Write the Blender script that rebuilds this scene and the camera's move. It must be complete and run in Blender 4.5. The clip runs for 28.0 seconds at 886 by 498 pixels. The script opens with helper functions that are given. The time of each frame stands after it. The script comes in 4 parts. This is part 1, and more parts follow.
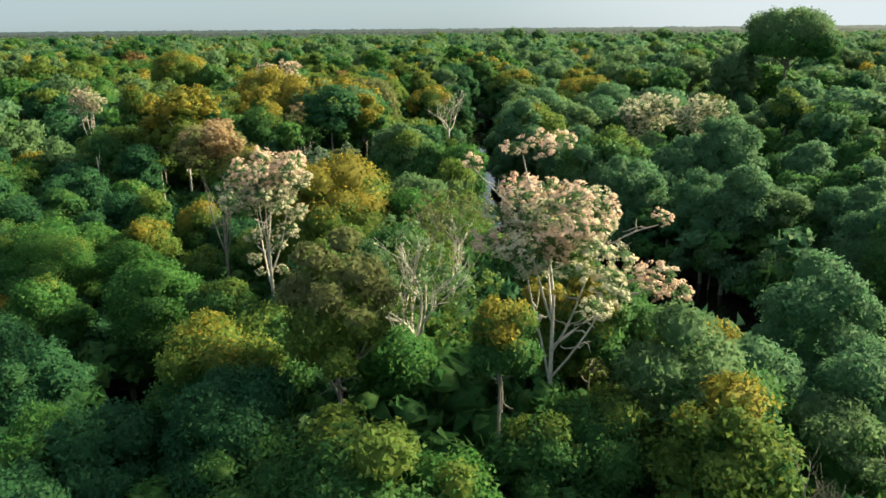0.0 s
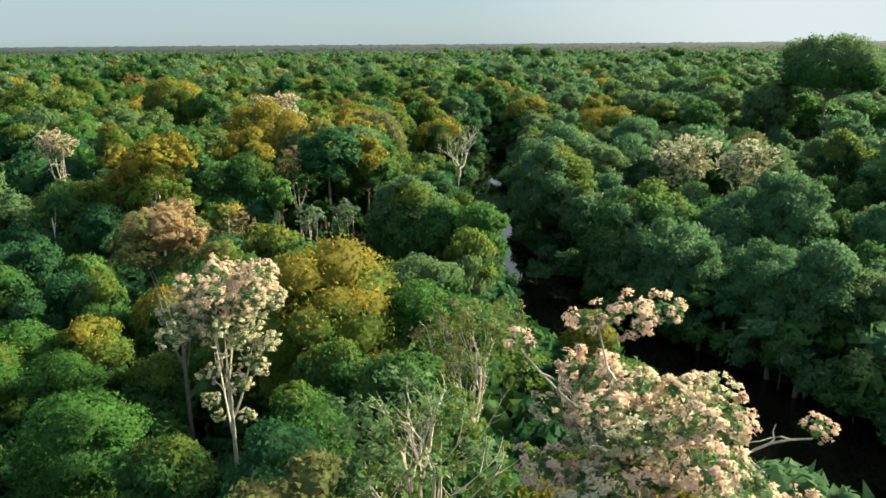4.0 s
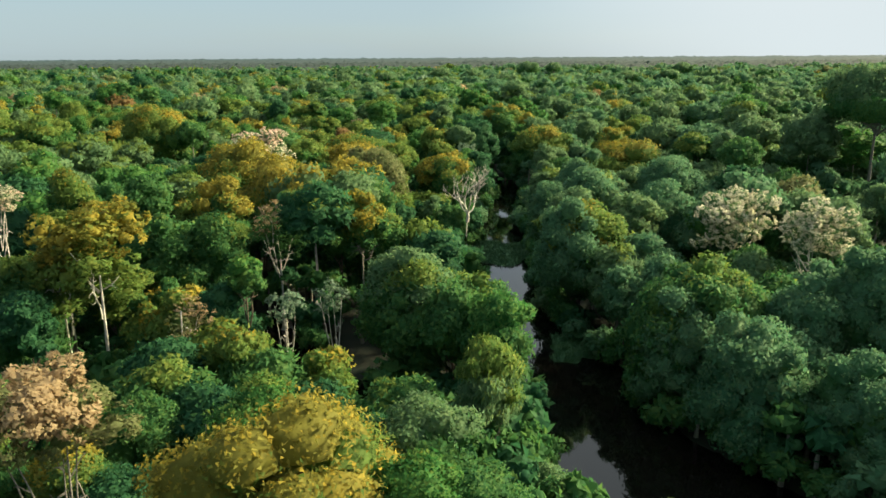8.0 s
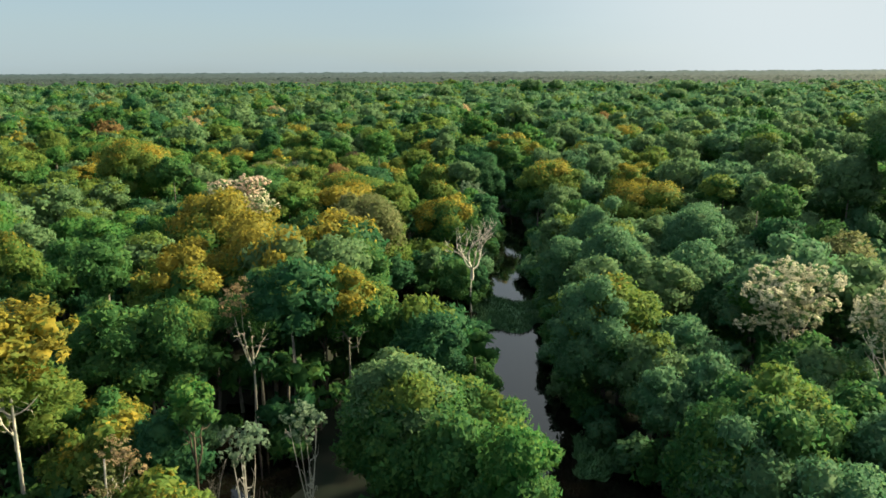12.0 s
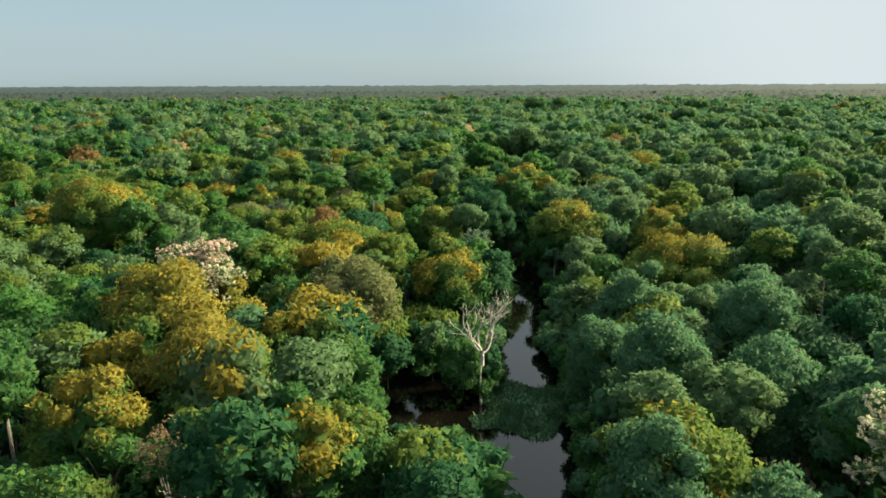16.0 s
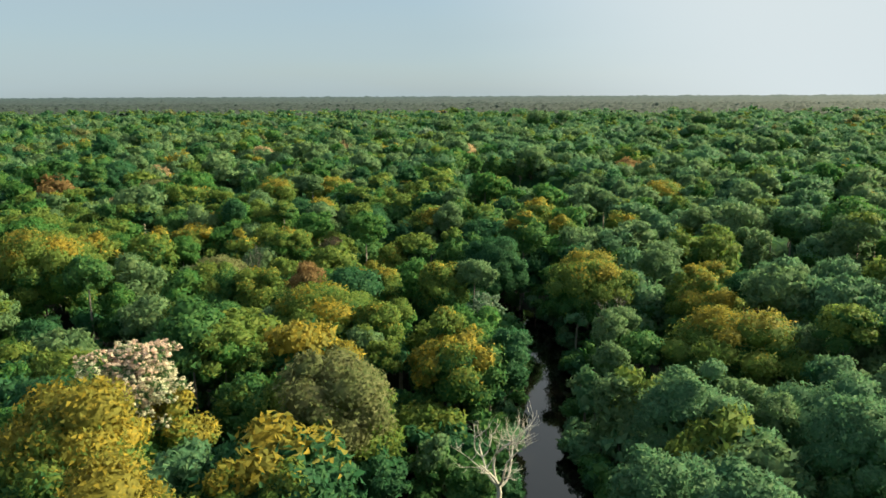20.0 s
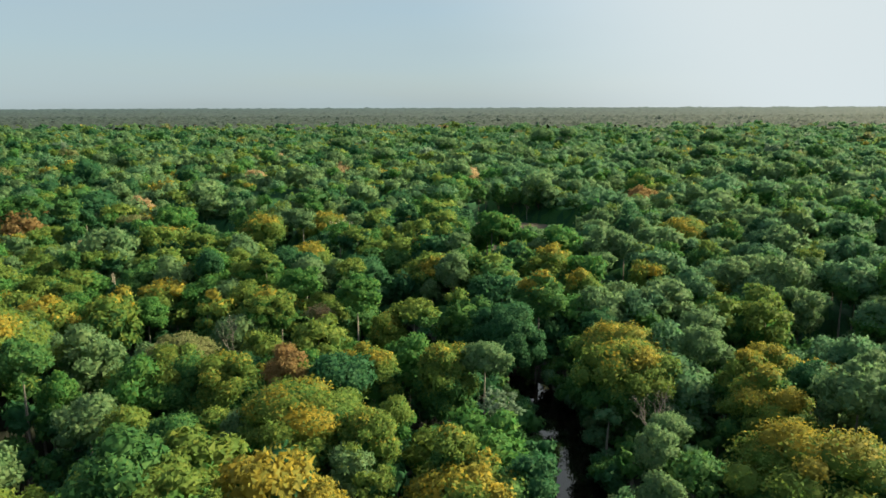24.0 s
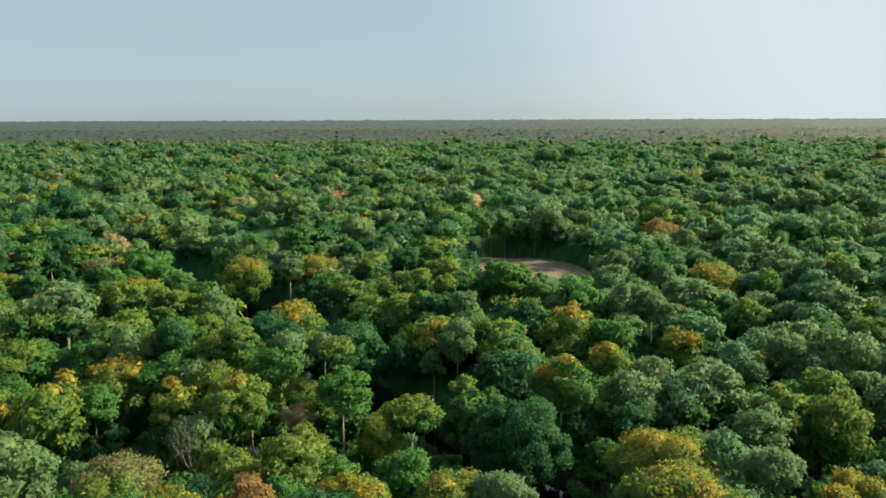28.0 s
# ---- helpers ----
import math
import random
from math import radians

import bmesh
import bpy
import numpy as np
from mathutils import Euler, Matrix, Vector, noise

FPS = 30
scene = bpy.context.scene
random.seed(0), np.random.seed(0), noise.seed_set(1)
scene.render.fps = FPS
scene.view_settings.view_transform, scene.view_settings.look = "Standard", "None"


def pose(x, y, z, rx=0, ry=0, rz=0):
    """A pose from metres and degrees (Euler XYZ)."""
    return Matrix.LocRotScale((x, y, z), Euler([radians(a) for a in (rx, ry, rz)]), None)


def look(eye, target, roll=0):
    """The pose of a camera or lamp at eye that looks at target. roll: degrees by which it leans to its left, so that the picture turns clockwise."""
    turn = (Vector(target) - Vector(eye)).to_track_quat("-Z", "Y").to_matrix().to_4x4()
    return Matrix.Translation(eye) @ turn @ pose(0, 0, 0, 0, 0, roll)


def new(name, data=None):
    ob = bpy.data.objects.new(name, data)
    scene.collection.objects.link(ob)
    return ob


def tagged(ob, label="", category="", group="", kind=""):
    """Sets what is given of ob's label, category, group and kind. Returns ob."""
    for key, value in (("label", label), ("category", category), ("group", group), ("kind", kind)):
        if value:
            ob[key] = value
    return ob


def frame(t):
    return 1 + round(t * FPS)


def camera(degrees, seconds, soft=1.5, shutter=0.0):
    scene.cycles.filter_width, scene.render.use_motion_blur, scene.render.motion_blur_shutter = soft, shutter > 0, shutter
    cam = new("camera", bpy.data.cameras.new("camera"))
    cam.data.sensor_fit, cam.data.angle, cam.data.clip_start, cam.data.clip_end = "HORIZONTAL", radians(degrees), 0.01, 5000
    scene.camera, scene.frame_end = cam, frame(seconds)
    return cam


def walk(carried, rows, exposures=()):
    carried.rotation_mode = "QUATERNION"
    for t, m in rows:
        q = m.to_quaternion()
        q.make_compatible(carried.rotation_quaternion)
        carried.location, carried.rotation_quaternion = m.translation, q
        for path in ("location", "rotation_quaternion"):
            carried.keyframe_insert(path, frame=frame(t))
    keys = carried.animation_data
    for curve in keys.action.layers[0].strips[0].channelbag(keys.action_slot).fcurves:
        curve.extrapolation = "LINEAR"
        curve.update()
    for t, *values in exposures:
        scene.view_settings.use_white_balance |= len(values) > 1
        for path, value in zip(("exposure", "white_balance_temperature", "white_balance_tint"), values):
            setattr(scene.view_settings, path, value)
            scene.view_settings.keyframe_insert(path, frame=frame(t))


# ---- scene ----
cam = camera(62.8, 28.0, soft=1.6)
METRES, EYE, TILT, LEAN, TURN = 165.0, 32.5, -16.80, 0.45, 0.0
EXPOSURE = 1.14
SKY_STRENGTH, SUN_STRENGTH = 0.0592, 5.9
ROWS = [
    (0.0, 0.0, 0.0, 0.0, -0.0, 0.0, 0.0),
    (0.5, -0.0002, 0.0066, 0.0043, 0.06, 0.18, -0.05),
    (1.0, -0.0005, 0.0157, 0.0094, 0.14, 0.35, -0.08),
    (1.5, -0.0009, 0.027, 0.0152, 0.24, 0.49, -0.1),
    (2.0, -0.0015, 0.0395, 0.0215, 0.33, 0.62, -0.13),
    (2.5, -0.0022, 0.0531, 0.0281, 0.38, 0.73, -0.14),
    (3.0, -0.0032, 0.0672, 0.035, 0.44, 0.86, -0.15),
    (3.5, -0.0042, 0.0814, 0.0421, 0.47, 0.98, -0.17),
    (5.5, -0.0086, 0.1403, 0.07, 0.59, 1.45, -0.3),
    (6.0, -0.0092, 0.1546, 0.0772, 0.61, 1.57, -0.31),
    (6.5, -0.0097, 0.1687, 0.0845, 0.65, 1.69, -0.33),
    (7.0, -0.0103, 0.1826, 0.0915, 0.67, 1.8, -0.34),
    (7.5, -0.0108, 0.1964, 0.0981, 0.68, 1.92, -0.32),
    (8.0, -0.011, 0.2098, 0.1046, 0.68, 2.05, -0.32),
    (8.5, -0.0114, 0.2218, 0.1114, 0.69, 2.17, -0.34),
    (9.0, -0.0117, 0.2324, 0.1185, 0.69, 2.29, -0.36),
    (9.5, -0.0116, 0.2425, 0.1253, 0.7, 2.42, -0.35),
    (10.0, -0.0117, 0.2528, 0.132, 0.7, 2.54, -0.36),
    (10.5, -0.0116, 0.264, 0.1389, 0.74, 2.66, -0.36),
    (11.0, -0.0118, 0.2765, 0.1461, 0.75, 2.8, -0.37),
    (11.5, -0.0119, 0.2902, 0.1537, 0.78, 2.93, -0.37),
    (12.0, -0.0123, 0.3051, 0.1617, 0.8, 3.04, -0.4),
    (12.5, -0.0126, 0.3209, 0.1699, 0.82, 3.17, -0.42),
    (13.0, -0.0129, 0.3379, 0.1784, 0.84, 3.29, -0.43),
    (13.5, -0.0134, 0.3552, 0.1873, 0.87, 3.41, -0.44),
    (15.5, -0.0162, 0.4296, 0.222, 0.89, 3.88, -0.51),
    (16.0, -0.0169, 0.4488, 0.2302, 0.89, 4.0, -0.51),
    (16.5, -0.0176, 0.4683, 0.2386, 0.9, 4.11, -0.5),
    (17.0, -0.0182, 0.4878, 0.2471, 0.91, 4.21, -0.53),
    (17.5, -0.019, 0.5068, 0.2559, 0.91, 4.3, -0.54),
    (18.0, -0.0199, 0.5247, 0.2656, 0.9, 4.39, -0.52),
    (18.5, -0.0208, 0.5422, 0.2754, 0.89, 4.48, -0.52),
    (19.0, -0.0217, 0.5589, 0.2854, 0.89, 4.58, -0.51),
    (19.5, -0.0227, 0.5752, 0.2956, 0.88, 4.66, -0.5),
    (20.0, -0.0233, 0.5912, 0.3056, 0.9, 4.76, -0.49),
    (20.5, -0.0243, 0.6074, 0.3156, 0.88, 4.86, -0.5),
    (21.0, -0.0251, 0.6239, 0.3253, 0.88, 4.97, -0.5),
    (21.5, -0.0257, 0.6399, 0.3357, 0.89, 5.05, -0.51),
    (23.5, -0.0294, 0.7085, 0.3777, 0.91, 5.46, -0.54),
    (24.0, -0.0307, 0.7263, 0.3886, 0.91, 5.55, -0.55),
    (24.5, -0.0316, 0.744, 0.3996, 0.93, 5.64, -0.54),
    (25.0, -0.0329, 0.7621, 0.4107, 0.92, 5.74, -0.53),
    (25.5, -0.0338, 0.7803, 0.4219, 0.93, 5.83, -0.53),
    (26.0, -0.0345, 0.7988, 0.4329, 0.94, 5.94, -0.54),
    (26.5, -0.0352, 0.8169, 0.4441, 0.94, 6.05, -0.54),
    (27.0, -0.0358, 0.8352, 0.4556, 0.94, 6.17, -0.55),
    (27.5, -0.0365, 0.8552, 0.4675, 0.95, 6.27, -0.53),
    (28.0, -0.0371, 0.8747, 0.4799, 0.95, 6.38, -0.54),
]
walk(cam, [(t, pose(0, 0, EYE, TILT, LEAN, TURN) @ pose(METRES * x, METRES * y, METRES * z, 90 + pitch, roll, yaw)) for t, x, y, z, yaw, pitch, roll in ROWS],
     exposures=[(0.0, EXPOSURE + 0.04, 5780, 6), (9.0, EXPOSURE, 5780, 6), (18.0, EXPOSURE - 0.07, 5780, 6), (28.0, EXPOSURE - 0.07, 5780, 6)])

# ---- sky and sun: late afternoon, low sun ahead to the right ----
SUN_SIDE, SUN_HEIGHT = radians(72), radians(31)     # turned right from straight ahead; above the horizon
sun_way = Vector((math.sin(SUN_SIDE) * math.cos(SUN_HEIGHT), math.cos(SUN_SIDE) * math.cos(SUN_HEIGHT), math.sin(SUN_HEIGHT)))
world = bpy.data.worlds.new("sky")
scene.world = world
world.use_nodes = True
wn, wl = world.node_tree.nodes, world.node_tree.links
sky = wn.new("ShaderNodeTexSky")
sky.sky_type, sky.sun_disc = "NISHITA", False
sky.sun_elevation, sky.sun_rotation = SUN_HEIGHT, SUN_SIDE
sky.altitude, sky.air_density, sky.dust_density, sky.ozone_density = 60, 1.0, 0.9, 1.5
veil = wn.new("ShaderNodeMix")                      # thin high cloud over the whole sky
veil.data_type = "RGBA"
spot = wn.new("ShaderNodeTexCoord")
turn = wn.new("ShaderNodeMapping")
turn.inputs["Scale"].default_value = (1.2, 2.2, 11.0)
streaks = wn.new("ShaderNodeTexNoise")
streaks.inputs["Scale"].default_value, streaks.inputs["Detail"].default_value = 1.6, 6.0
thin = wn.new("ShaderNodeMapRange")
thin.inputs[1].default_value, thin.inputs[2].default_value, thin.inputs[3].default_value, thin.inputs[4].default_value = 0.40, 0.75, 0.66, 0.90
wl.new(spot.outputs["Generated"], turn.inputs[0])
wl.new(turn.outputs[0], streaks.inputs["Vector"])
wl.new(streaks.outputs[0], thin.inputs[0])
wl.new(thin.outputs[0], veil.inputs[0])
veil.inputs[7].default_value = (3.95, 4.5, 4.40, 1)
wl.new(sky.outputs[0], veil.inputs[6])
near_sun = wn.new("ShaderNodeVectorMath")           # the hazy brightness round the sun
near_sun.operation, near_sun.inputs[1].default_value = "DOT_PRODUCT", sun_way
wl.new(spot.outputs["Generated"], near_sun.inputs[0])
halo = wn.new("ShaderNodeMapRange")
halo.interpolation_type = "SMOOTHSTEP"
halo.inputs[1].default_value, halo.inputs[2].default_value, halo.inputs[3].default_value, halo.inputs[4].default_value = 0.26, 0.62, 0.0, 1.0
wl.new(near_sun.outputs["Value"], halo.inputs[0])
glare = wn.new("ShaderNodeMix")
glare.data_type = "RGBA"
wl.new(halo.outputs[0], glare.inputs[0])
wl.new(veil.outputs[2], glare.inputs[6])
glare.inputs[7].default_value = (6.1, 6.15, 5.75, 1)
wl.new(glare.outputs[2], wn["Background"].inputs[0])
wn["Background"].inputs[1].default_value = SKY_STRENGTH
sun_data = bpy.data.lights.new("sun", "SUN")
sun_data.energy, sun_data.angle, sun_data.color = SUN_STRENGTH, radians(14), (1.0, 0.82, 0.46)
sun = new("sun", sun_data)
sun.matrix_world = look(Vector((0, 150, 60)) + 200 * sun_way, (0, 150, 60))


# ---- materials ----
def node_material(name):
    m = bpy.data.materials.new(name)
    m.use_nodes = True
    return m, m.node_tree.nodes, m.node_tree.links, m.node_tree.nodes["Principled BSDF"]


def mixed(n, l, fac, a, b):
    """A colour mix node; fac, a and b are sockets or values."""
    k = n.new("ShaderNodeMix")
    k.data_type = "RGBA"
    for socket, v in ((k.inputs[0], fac), (k.inputs[6], a), (k.inputs[7], b)):
        if isinstance(v, bpy.types.NodeSocket):
            l.new(v, socket)
        else:
            socket.default_value = v if isinstance(v, float) else (*v, 1)
    return k.outputs[2]


def ramped(n, l, value, lo, hi):
    k = n.new("ShaderNodeMapRange")
    l.new(value, k.inputs[0])
    k.inputs[1].default_value, k.inputs[2].default_value = lo, hi
    return k.outputs[0]


def world_noise(n, l, scale, detail=2.0):
    g = n.new("ShaderNodeNewGeometry")
    k = n.new("ShaderNodeTexNoise")
    k.inputs["Scale"].default_value, k.inputs["Detail"].default_value = scale, detail
    l.new(g.outputs["Position"], k.inputs["Vector"])
    return k.outputs[0]


def leaf_material(name, base, other, young, glow=0.50, share=0.52):
    """Leaves: each clump leans to base or other, single leaves lean to young; light passes through them."""
    m, n, l, bsdf = node_material(name)
    info = n.new("ShaderNodeObjectInfo")
    geo = n.new("ShaderNodeNewGeometry")
    col = mixed(n, l, info.outputs["Random"], base, other)
    col = mixed(n, l, ramped(n, l, world_noise(n, l, 0.22, 3.0), 0.40, 0.66), col, other)
    k = n.new("ShaderNodeMath")
    k.operation, k.inputs[1].default_value = "POWER", 2.2
    l.new(geo.outputs["Random Per Island"], k.inputs[0])
    k2 = n.new("ShaderNodeMath")
    k2.operation, k2.inputs[1].default_value = "MULTIPLY", share * 2
    l.new(k.outputs[0], k2.inputs[0])
    col = mixed(n, l, k2.outputs[0], col, young)
    fine = n.new("ShaderNodeHueSaturation")
    l.new(col, fine.inputs["Color"])
    spots = n.new("ShaderNodeMapRange")
    l.new(world_noise(n, l, 1.7, 5.0), spots.inputs[0])
    spots.inputs[1].default_value, spots.inputs[2].default_value, spots.inputs[3].default_value, spots.inputs[4].default_value = 0.32, 0.68, 0.80, 1.18
    l.new(spots.outputs[0], fine.inputs["Value"])
    col = mixed(n, l, ramped(n, l, world_noise(n, l, 0.02, 2.0), 0.42, 0.62), fine.outputs[0], other)
    col = mixed(n, l, 0.72, col, fine.outputs[0])
    l.new(col, bsdf.inputs["Base Color"])
    bsdf.inputs["Roughness"].default_value = 0.68
    bsdf.inputs["Specular IOR Level"].default_value = 0.14
    bump = n.new("ShaderNodeBump")
    bump.inputs["Strength"].default_value, bump.inputs["Distance"].default_value = 0.28, 0.40
    l.new(world_noise(n, l, 1.5, 6.0), bump.inputs["Height"])
    l.new(bump.outputs[0], bsdf.inputs["Normal"])
    tr = n.new("ShaderNodeBsdfTranslucent")
    l.new(col, tr.inputs[0])
    mix = n.new("ShaderNodeMixShader")
    mix.inputs[0].default_value = glow
    l.new(bsdf.outputs[0], mix.inputs[1])
    l.new(tr.outputs[0], mix.inputs[2])
    l.new(mix.outputs[0], n["Material Output"].inputs[0])
    return m


LEAF = {
    "green": leaf_material("leaf_green", (0.042, 0.138, 0.044), (0.062, 0.162, 0.050), (0.125, 0.225, 0.056)),
    "dark": leaf_material("leaf_dark", (0.028, 0.100, 0.048), (0.040, 0.125, 0.054), (0.070, 0.162, 0.060)),
    "bright": leaf_material("leaf_bright", (0.044, 0.165, 0.040), (0.066, 0.185, 0.046), (0.140, 0.250, 0.054)),
    "pale": leaf_material("leaf_pale", (0.094, 0.200, 0.088), (0.122, 0.216, 0.096), (0.200, 0.285, 0.116)),
    # blue-grey green that puts the right side's haze into the leaves
    "bluish": leaf_material("leaf_hazed_green", (0.076, 0.195, 0.096), (0.100, 0.214, 0.106), (0.168, 0.272, 0.124)),
    "silver": leaf_material("leaf_silver", (0.120, 0.210, 0.130), (0.155, 0.23, 0.150), (0.25, 0.32, 0.21)),
    "olive": leaf_material("leaf_olive", (0.088, 0.188, 0.040), (0.128, 0.205, 0.044), (0.225, 0.268, 0.050)),
    "gold": leaf_material("leaf_gold", (0.120, 0.188, 0.036), (0.220, 0.208, 0.038), (0.48, 0.350, 0.038), 0.45, 0.48),
    "tan": leaf_material("leaf_tan", (0.130, 0.175, 0.060), (0.172, 0.192, 0.074), (0.245, 0.240, 0.110)),
    "rust": leaf_material("leaf_rust", (0.190, 0.160, 0.055), (0.255, 0.170, 0.070), (0.350, 0.225, 0.095)),
    "dry": leaf_material("leaf_dry", (0.340, 0.245, 0.125), (0.40, 0.295, 0.17), (0.50, 0.39, 0.22)),
    "blossom": leaf_material("petal_pale_pink", (0.72, 0.57, 0.44), (0.75, 0.55, 0.45), (0.84, 0.76, 0.63), 0.4, 0.4),
    "cream": leaf_material("petal_cream", (0.50, 0.50, 0.33), (0.64, 0.60, 0.44), (0.82, 0.76, 0.60), 0.4, 0.4),
}


def bark_material(name, base, stain, scale=3.0):
    m, n, l, bsdf = node_material(name)
    f = ramped(n, l, world_noise(n, l, scale, 5.0), 0.35, 0.7)
    l.new(mixed(n, l, f, base, stain), bsdf.inputs["Base Color"])
    bsdf.inputs["Roughness"].default_value = 0.85
    bump = n.new("ShaderNodeBump")
    bump.inputs["Strength"].default_value, bump.inputs["Distance"].default_value = 0.5, 0.05
    l.new(world_noise(n, l, 14.0, 4.0), bump.inputs["Height"])
    l.new(bump.outputs[0], bsdf.inputs["Normal"])
    return m


BARK = {
    "grey": bark_material("bark_grey", (0.22, 0.20, 0.17), (0.12, 0.11, 0.09)),
    "white": bark_material("bark_whitish", (0.60, 0.56, 0.50), (0.40, 0.37, 0.32)),
    "brown": bark_material("bark_brown", (0.13, 0.10, 0.07), (0.07, 0.055, 0.04)),
}

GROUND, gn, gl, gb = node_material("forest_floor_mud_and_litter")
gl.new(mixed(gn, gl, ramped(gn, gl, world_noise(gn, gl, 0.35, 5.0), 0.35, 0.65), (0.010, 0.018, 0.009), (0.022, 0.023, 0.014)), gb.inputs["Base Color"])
gb.inputs["Roughness"].default_value = 0.95

CLEARED, cn, cl, cb = node_material("cleared_dry_soil")
cl.new(mixed(cn, cl, ramped(cn, cl, world_noise(cn, cl, 0.5, 6.0), 0.35, 0.65), (0.12, 0.098, 0.072), (0.19, 0.155, 0.115)), cb.inputs["Base Color"])
cb.inputs["Roughness"].default_value = 0.95

WATER, an, al, ab = node_material("black_river_water")
ab.inputs["Base Color"].default_value = (0.006, 0.005, 0.004, 1)
ab.inputs["Roughness"].default_value = 0.03
ab.inputs["IOR"].default_value = 1.33
ab.inputs["Specular IOR Level"].default_value = 1.0
bump = an.new("ShaderNodeBump")
bump.inputs["Strength"].default_value, bump.inputs["Distance"].default_value = 0.12, 0.03
al.new(world_noise(an, al, 0.9, 3.0), bump.inputs["Height"])
al.new(bump.outputs[0], ab.inputs["Normal"])


# ---- mesh helpers ----
def mesh_of(name, verts, faces, mats, index=None, smooth=False, normals=None):
    me = bpy.data.meshes.new(name)
    verts, faces = np.asarray(verts, np.float32), np.asarray(faces, np.int32)
    k = faces.shape[1]
    me.vertices.add(len(verts))
    me.vertices.foreach_set("co", verts.ravel())
    me.loops.add(faces.size)
    me.loops.foreach_set("vertex_index", faces.ravel())
    me.polygons.add(len(faces))
    me.polygons.foreach_set("loop_start", np.arange(0, faces.size, k, dtype=np.int32))
    for mat in mats:
        me.materials.append(mat)
    if index is not None:
        me.polygons.foreach_set("material_index", np.asarray(index, np.int32))
    if smooth:
        me.polygons.foreach_set("use_smooth", np.ones(len(faces), bool))
    me.update(calc_edges=True)
    if normals is not None:
        me.polygons.foreach_set("use_smooth", np.ones(len(faces), bool))
        me.normals_split_custom_set_from_vertices(np.asarray(normals, np.float32))
    return me


def tube(path, radii, sides=7):
    """A tapering tube along a path: verts and triangles."""
    path, radii = np.asarray(path, float), np.asarray(radii, float)
    along = np.gradient(path, axis=0)
    along /= np.linalg.norm(along, axis=1, keepdims=True)
    ref = np.where(np.abs(along[:, 2:3]) > 0.9, [[1.0, 0, 0]], [[0, 0, 1.0]])
    u = np.cross(along, ref)
    u /= np.linalg.norm(u, axis=1, keepdims=True)
    v = np.cross(along, u)
    a = np.linspace(0, 2 * np.pi, sides, endpoint=False)
    ring = np.cos(a)[None, :, None] * u[:, None] + np.sin(a)[None, :, None] * v[:, None]
    verts = (path[:, None] + radii[:, None, None] * ring).reshape(-1, 3)
    faces = []
    for i in range(len(path) - 1):
        for j in range(sides):
            p, q = i * sides + j, i * sides + (j + 1) % sides
            faces += [(p, q, q + sides), (p, q + sides, p + sides)]
    return verts, np.array(faces)


def joined(pieces):
    verts, faces, base = [], [], 0
    for v, f in pieces:
        verts.append(v)
        faces.append(f + base)
        base += len(v)
    return np.concatenate(verts), np.concatenate(faces)


rng = np.random.default_rng(7)


def unit(v):
    return v / np.maximum(np.linalg.norm(v, axis=-1, keepdims=True), 1e-9)


def leaves(count, size, long=1.6, droop=0.0, low=-0.75, puffs=34, puff=0.21, reach=1.0):
    """Leaf sprays, a triangle each, gathered in puffs over a lumpy ball of radius 1: verts, triangles and the puffs' normals."""
    d = unit(rng.normal(size=(puffs * 4, 3)))
    d = d[d[:, 2] > low][:puffs]
    knobs = unit(rng.normal(size=(6, 3)) + [0, 0, 0.3])
    swell = 0.78 + 0.30 * np.max(np.clip(d @ knobs.T, 0, 1) ** 4, axis=1)
    centre = d * (swell * rng.uniform(0.72, 0.98, len(d)) * reach)[:, None]
    width = puff * rng.uniform(0.7, 1.35, len(d))
    i = rng.integers(len(d), size=count)
    o = unit(rng.normal(size=(count, 3)) + 0.35 * d[i])
    c = centre[i] + o * (width[i] * rng.uniform(0.45, 1.0, count) ** 0.5)[:, None]
    up = unit(0.6 * o + 0.55 * d[i] + [0, 0, 0.30] + 0.20 * rng.normal(size=o.shape))
    face = unit(up + 0.55 * rng.normal(size=o.shape))
    side = unit(np.cross(face, rng.normal(size=o.shape)))
    tip = unit(np.cross(side, face) + [0, 0, -droop])
    side = side * np.where(np.sum(np.cross(side, tip) * up, 1) < 0, -1.0, 1.0)[:, None]
    s = size * rng.uniform(0.6, 1.35, count)[:, None]
    v = np.stack([c - s * 0.5 * side - s * 0.4 * tip, c + s * 0.5 * side - s * 0.4 * tip, c + s * long * 0.7 * tip], 1).reshape(-1, 3)
    return v, np.arange(len(v)).reshape(-1, 3), np.repeat(up, 3, 0)


def core(radius, detail=2):
    """The dense heart of a clump."""
    bm = bmesh.new()
    bmesh.ops.create_icosphere(bm, subdivisions=detail, radius=radius)
    off = Vector(rng.uniform(-50, 50, 3))
    for v in bm.verts:
        v.co *= (1 + 0.45 * noise.noise(v.co * (1.9 / radius) + off)) * rng.uniform(0.84, 1.14)
    bmesh.ops.delete(bm, geom=[f for f in bm.faces if f.calc_center_median().z < -0.45 * radius], context="FACES_ONLY")
    bmesh.ops.delete(bm, geom=[v for v in bm.verts if not v.link_faces], context="VERTS")
    bm.verts.index_update()
    bm.normal_update()
    out = np.array([v.co for v in bm.verts]), np.array([[v.index for v in f.verts] for f in bm.faces]), unit(np.array([v.normal for v in bm.verts]) + 0.16 * rng.normal(size=(len(bm.verts), 3)))
    bm.free()
    return out


def joined3(pieces):
    v, f = joined([p[:2] for p in pieces])
    return v, f, np.concatenate([p[2] for p in pieces])


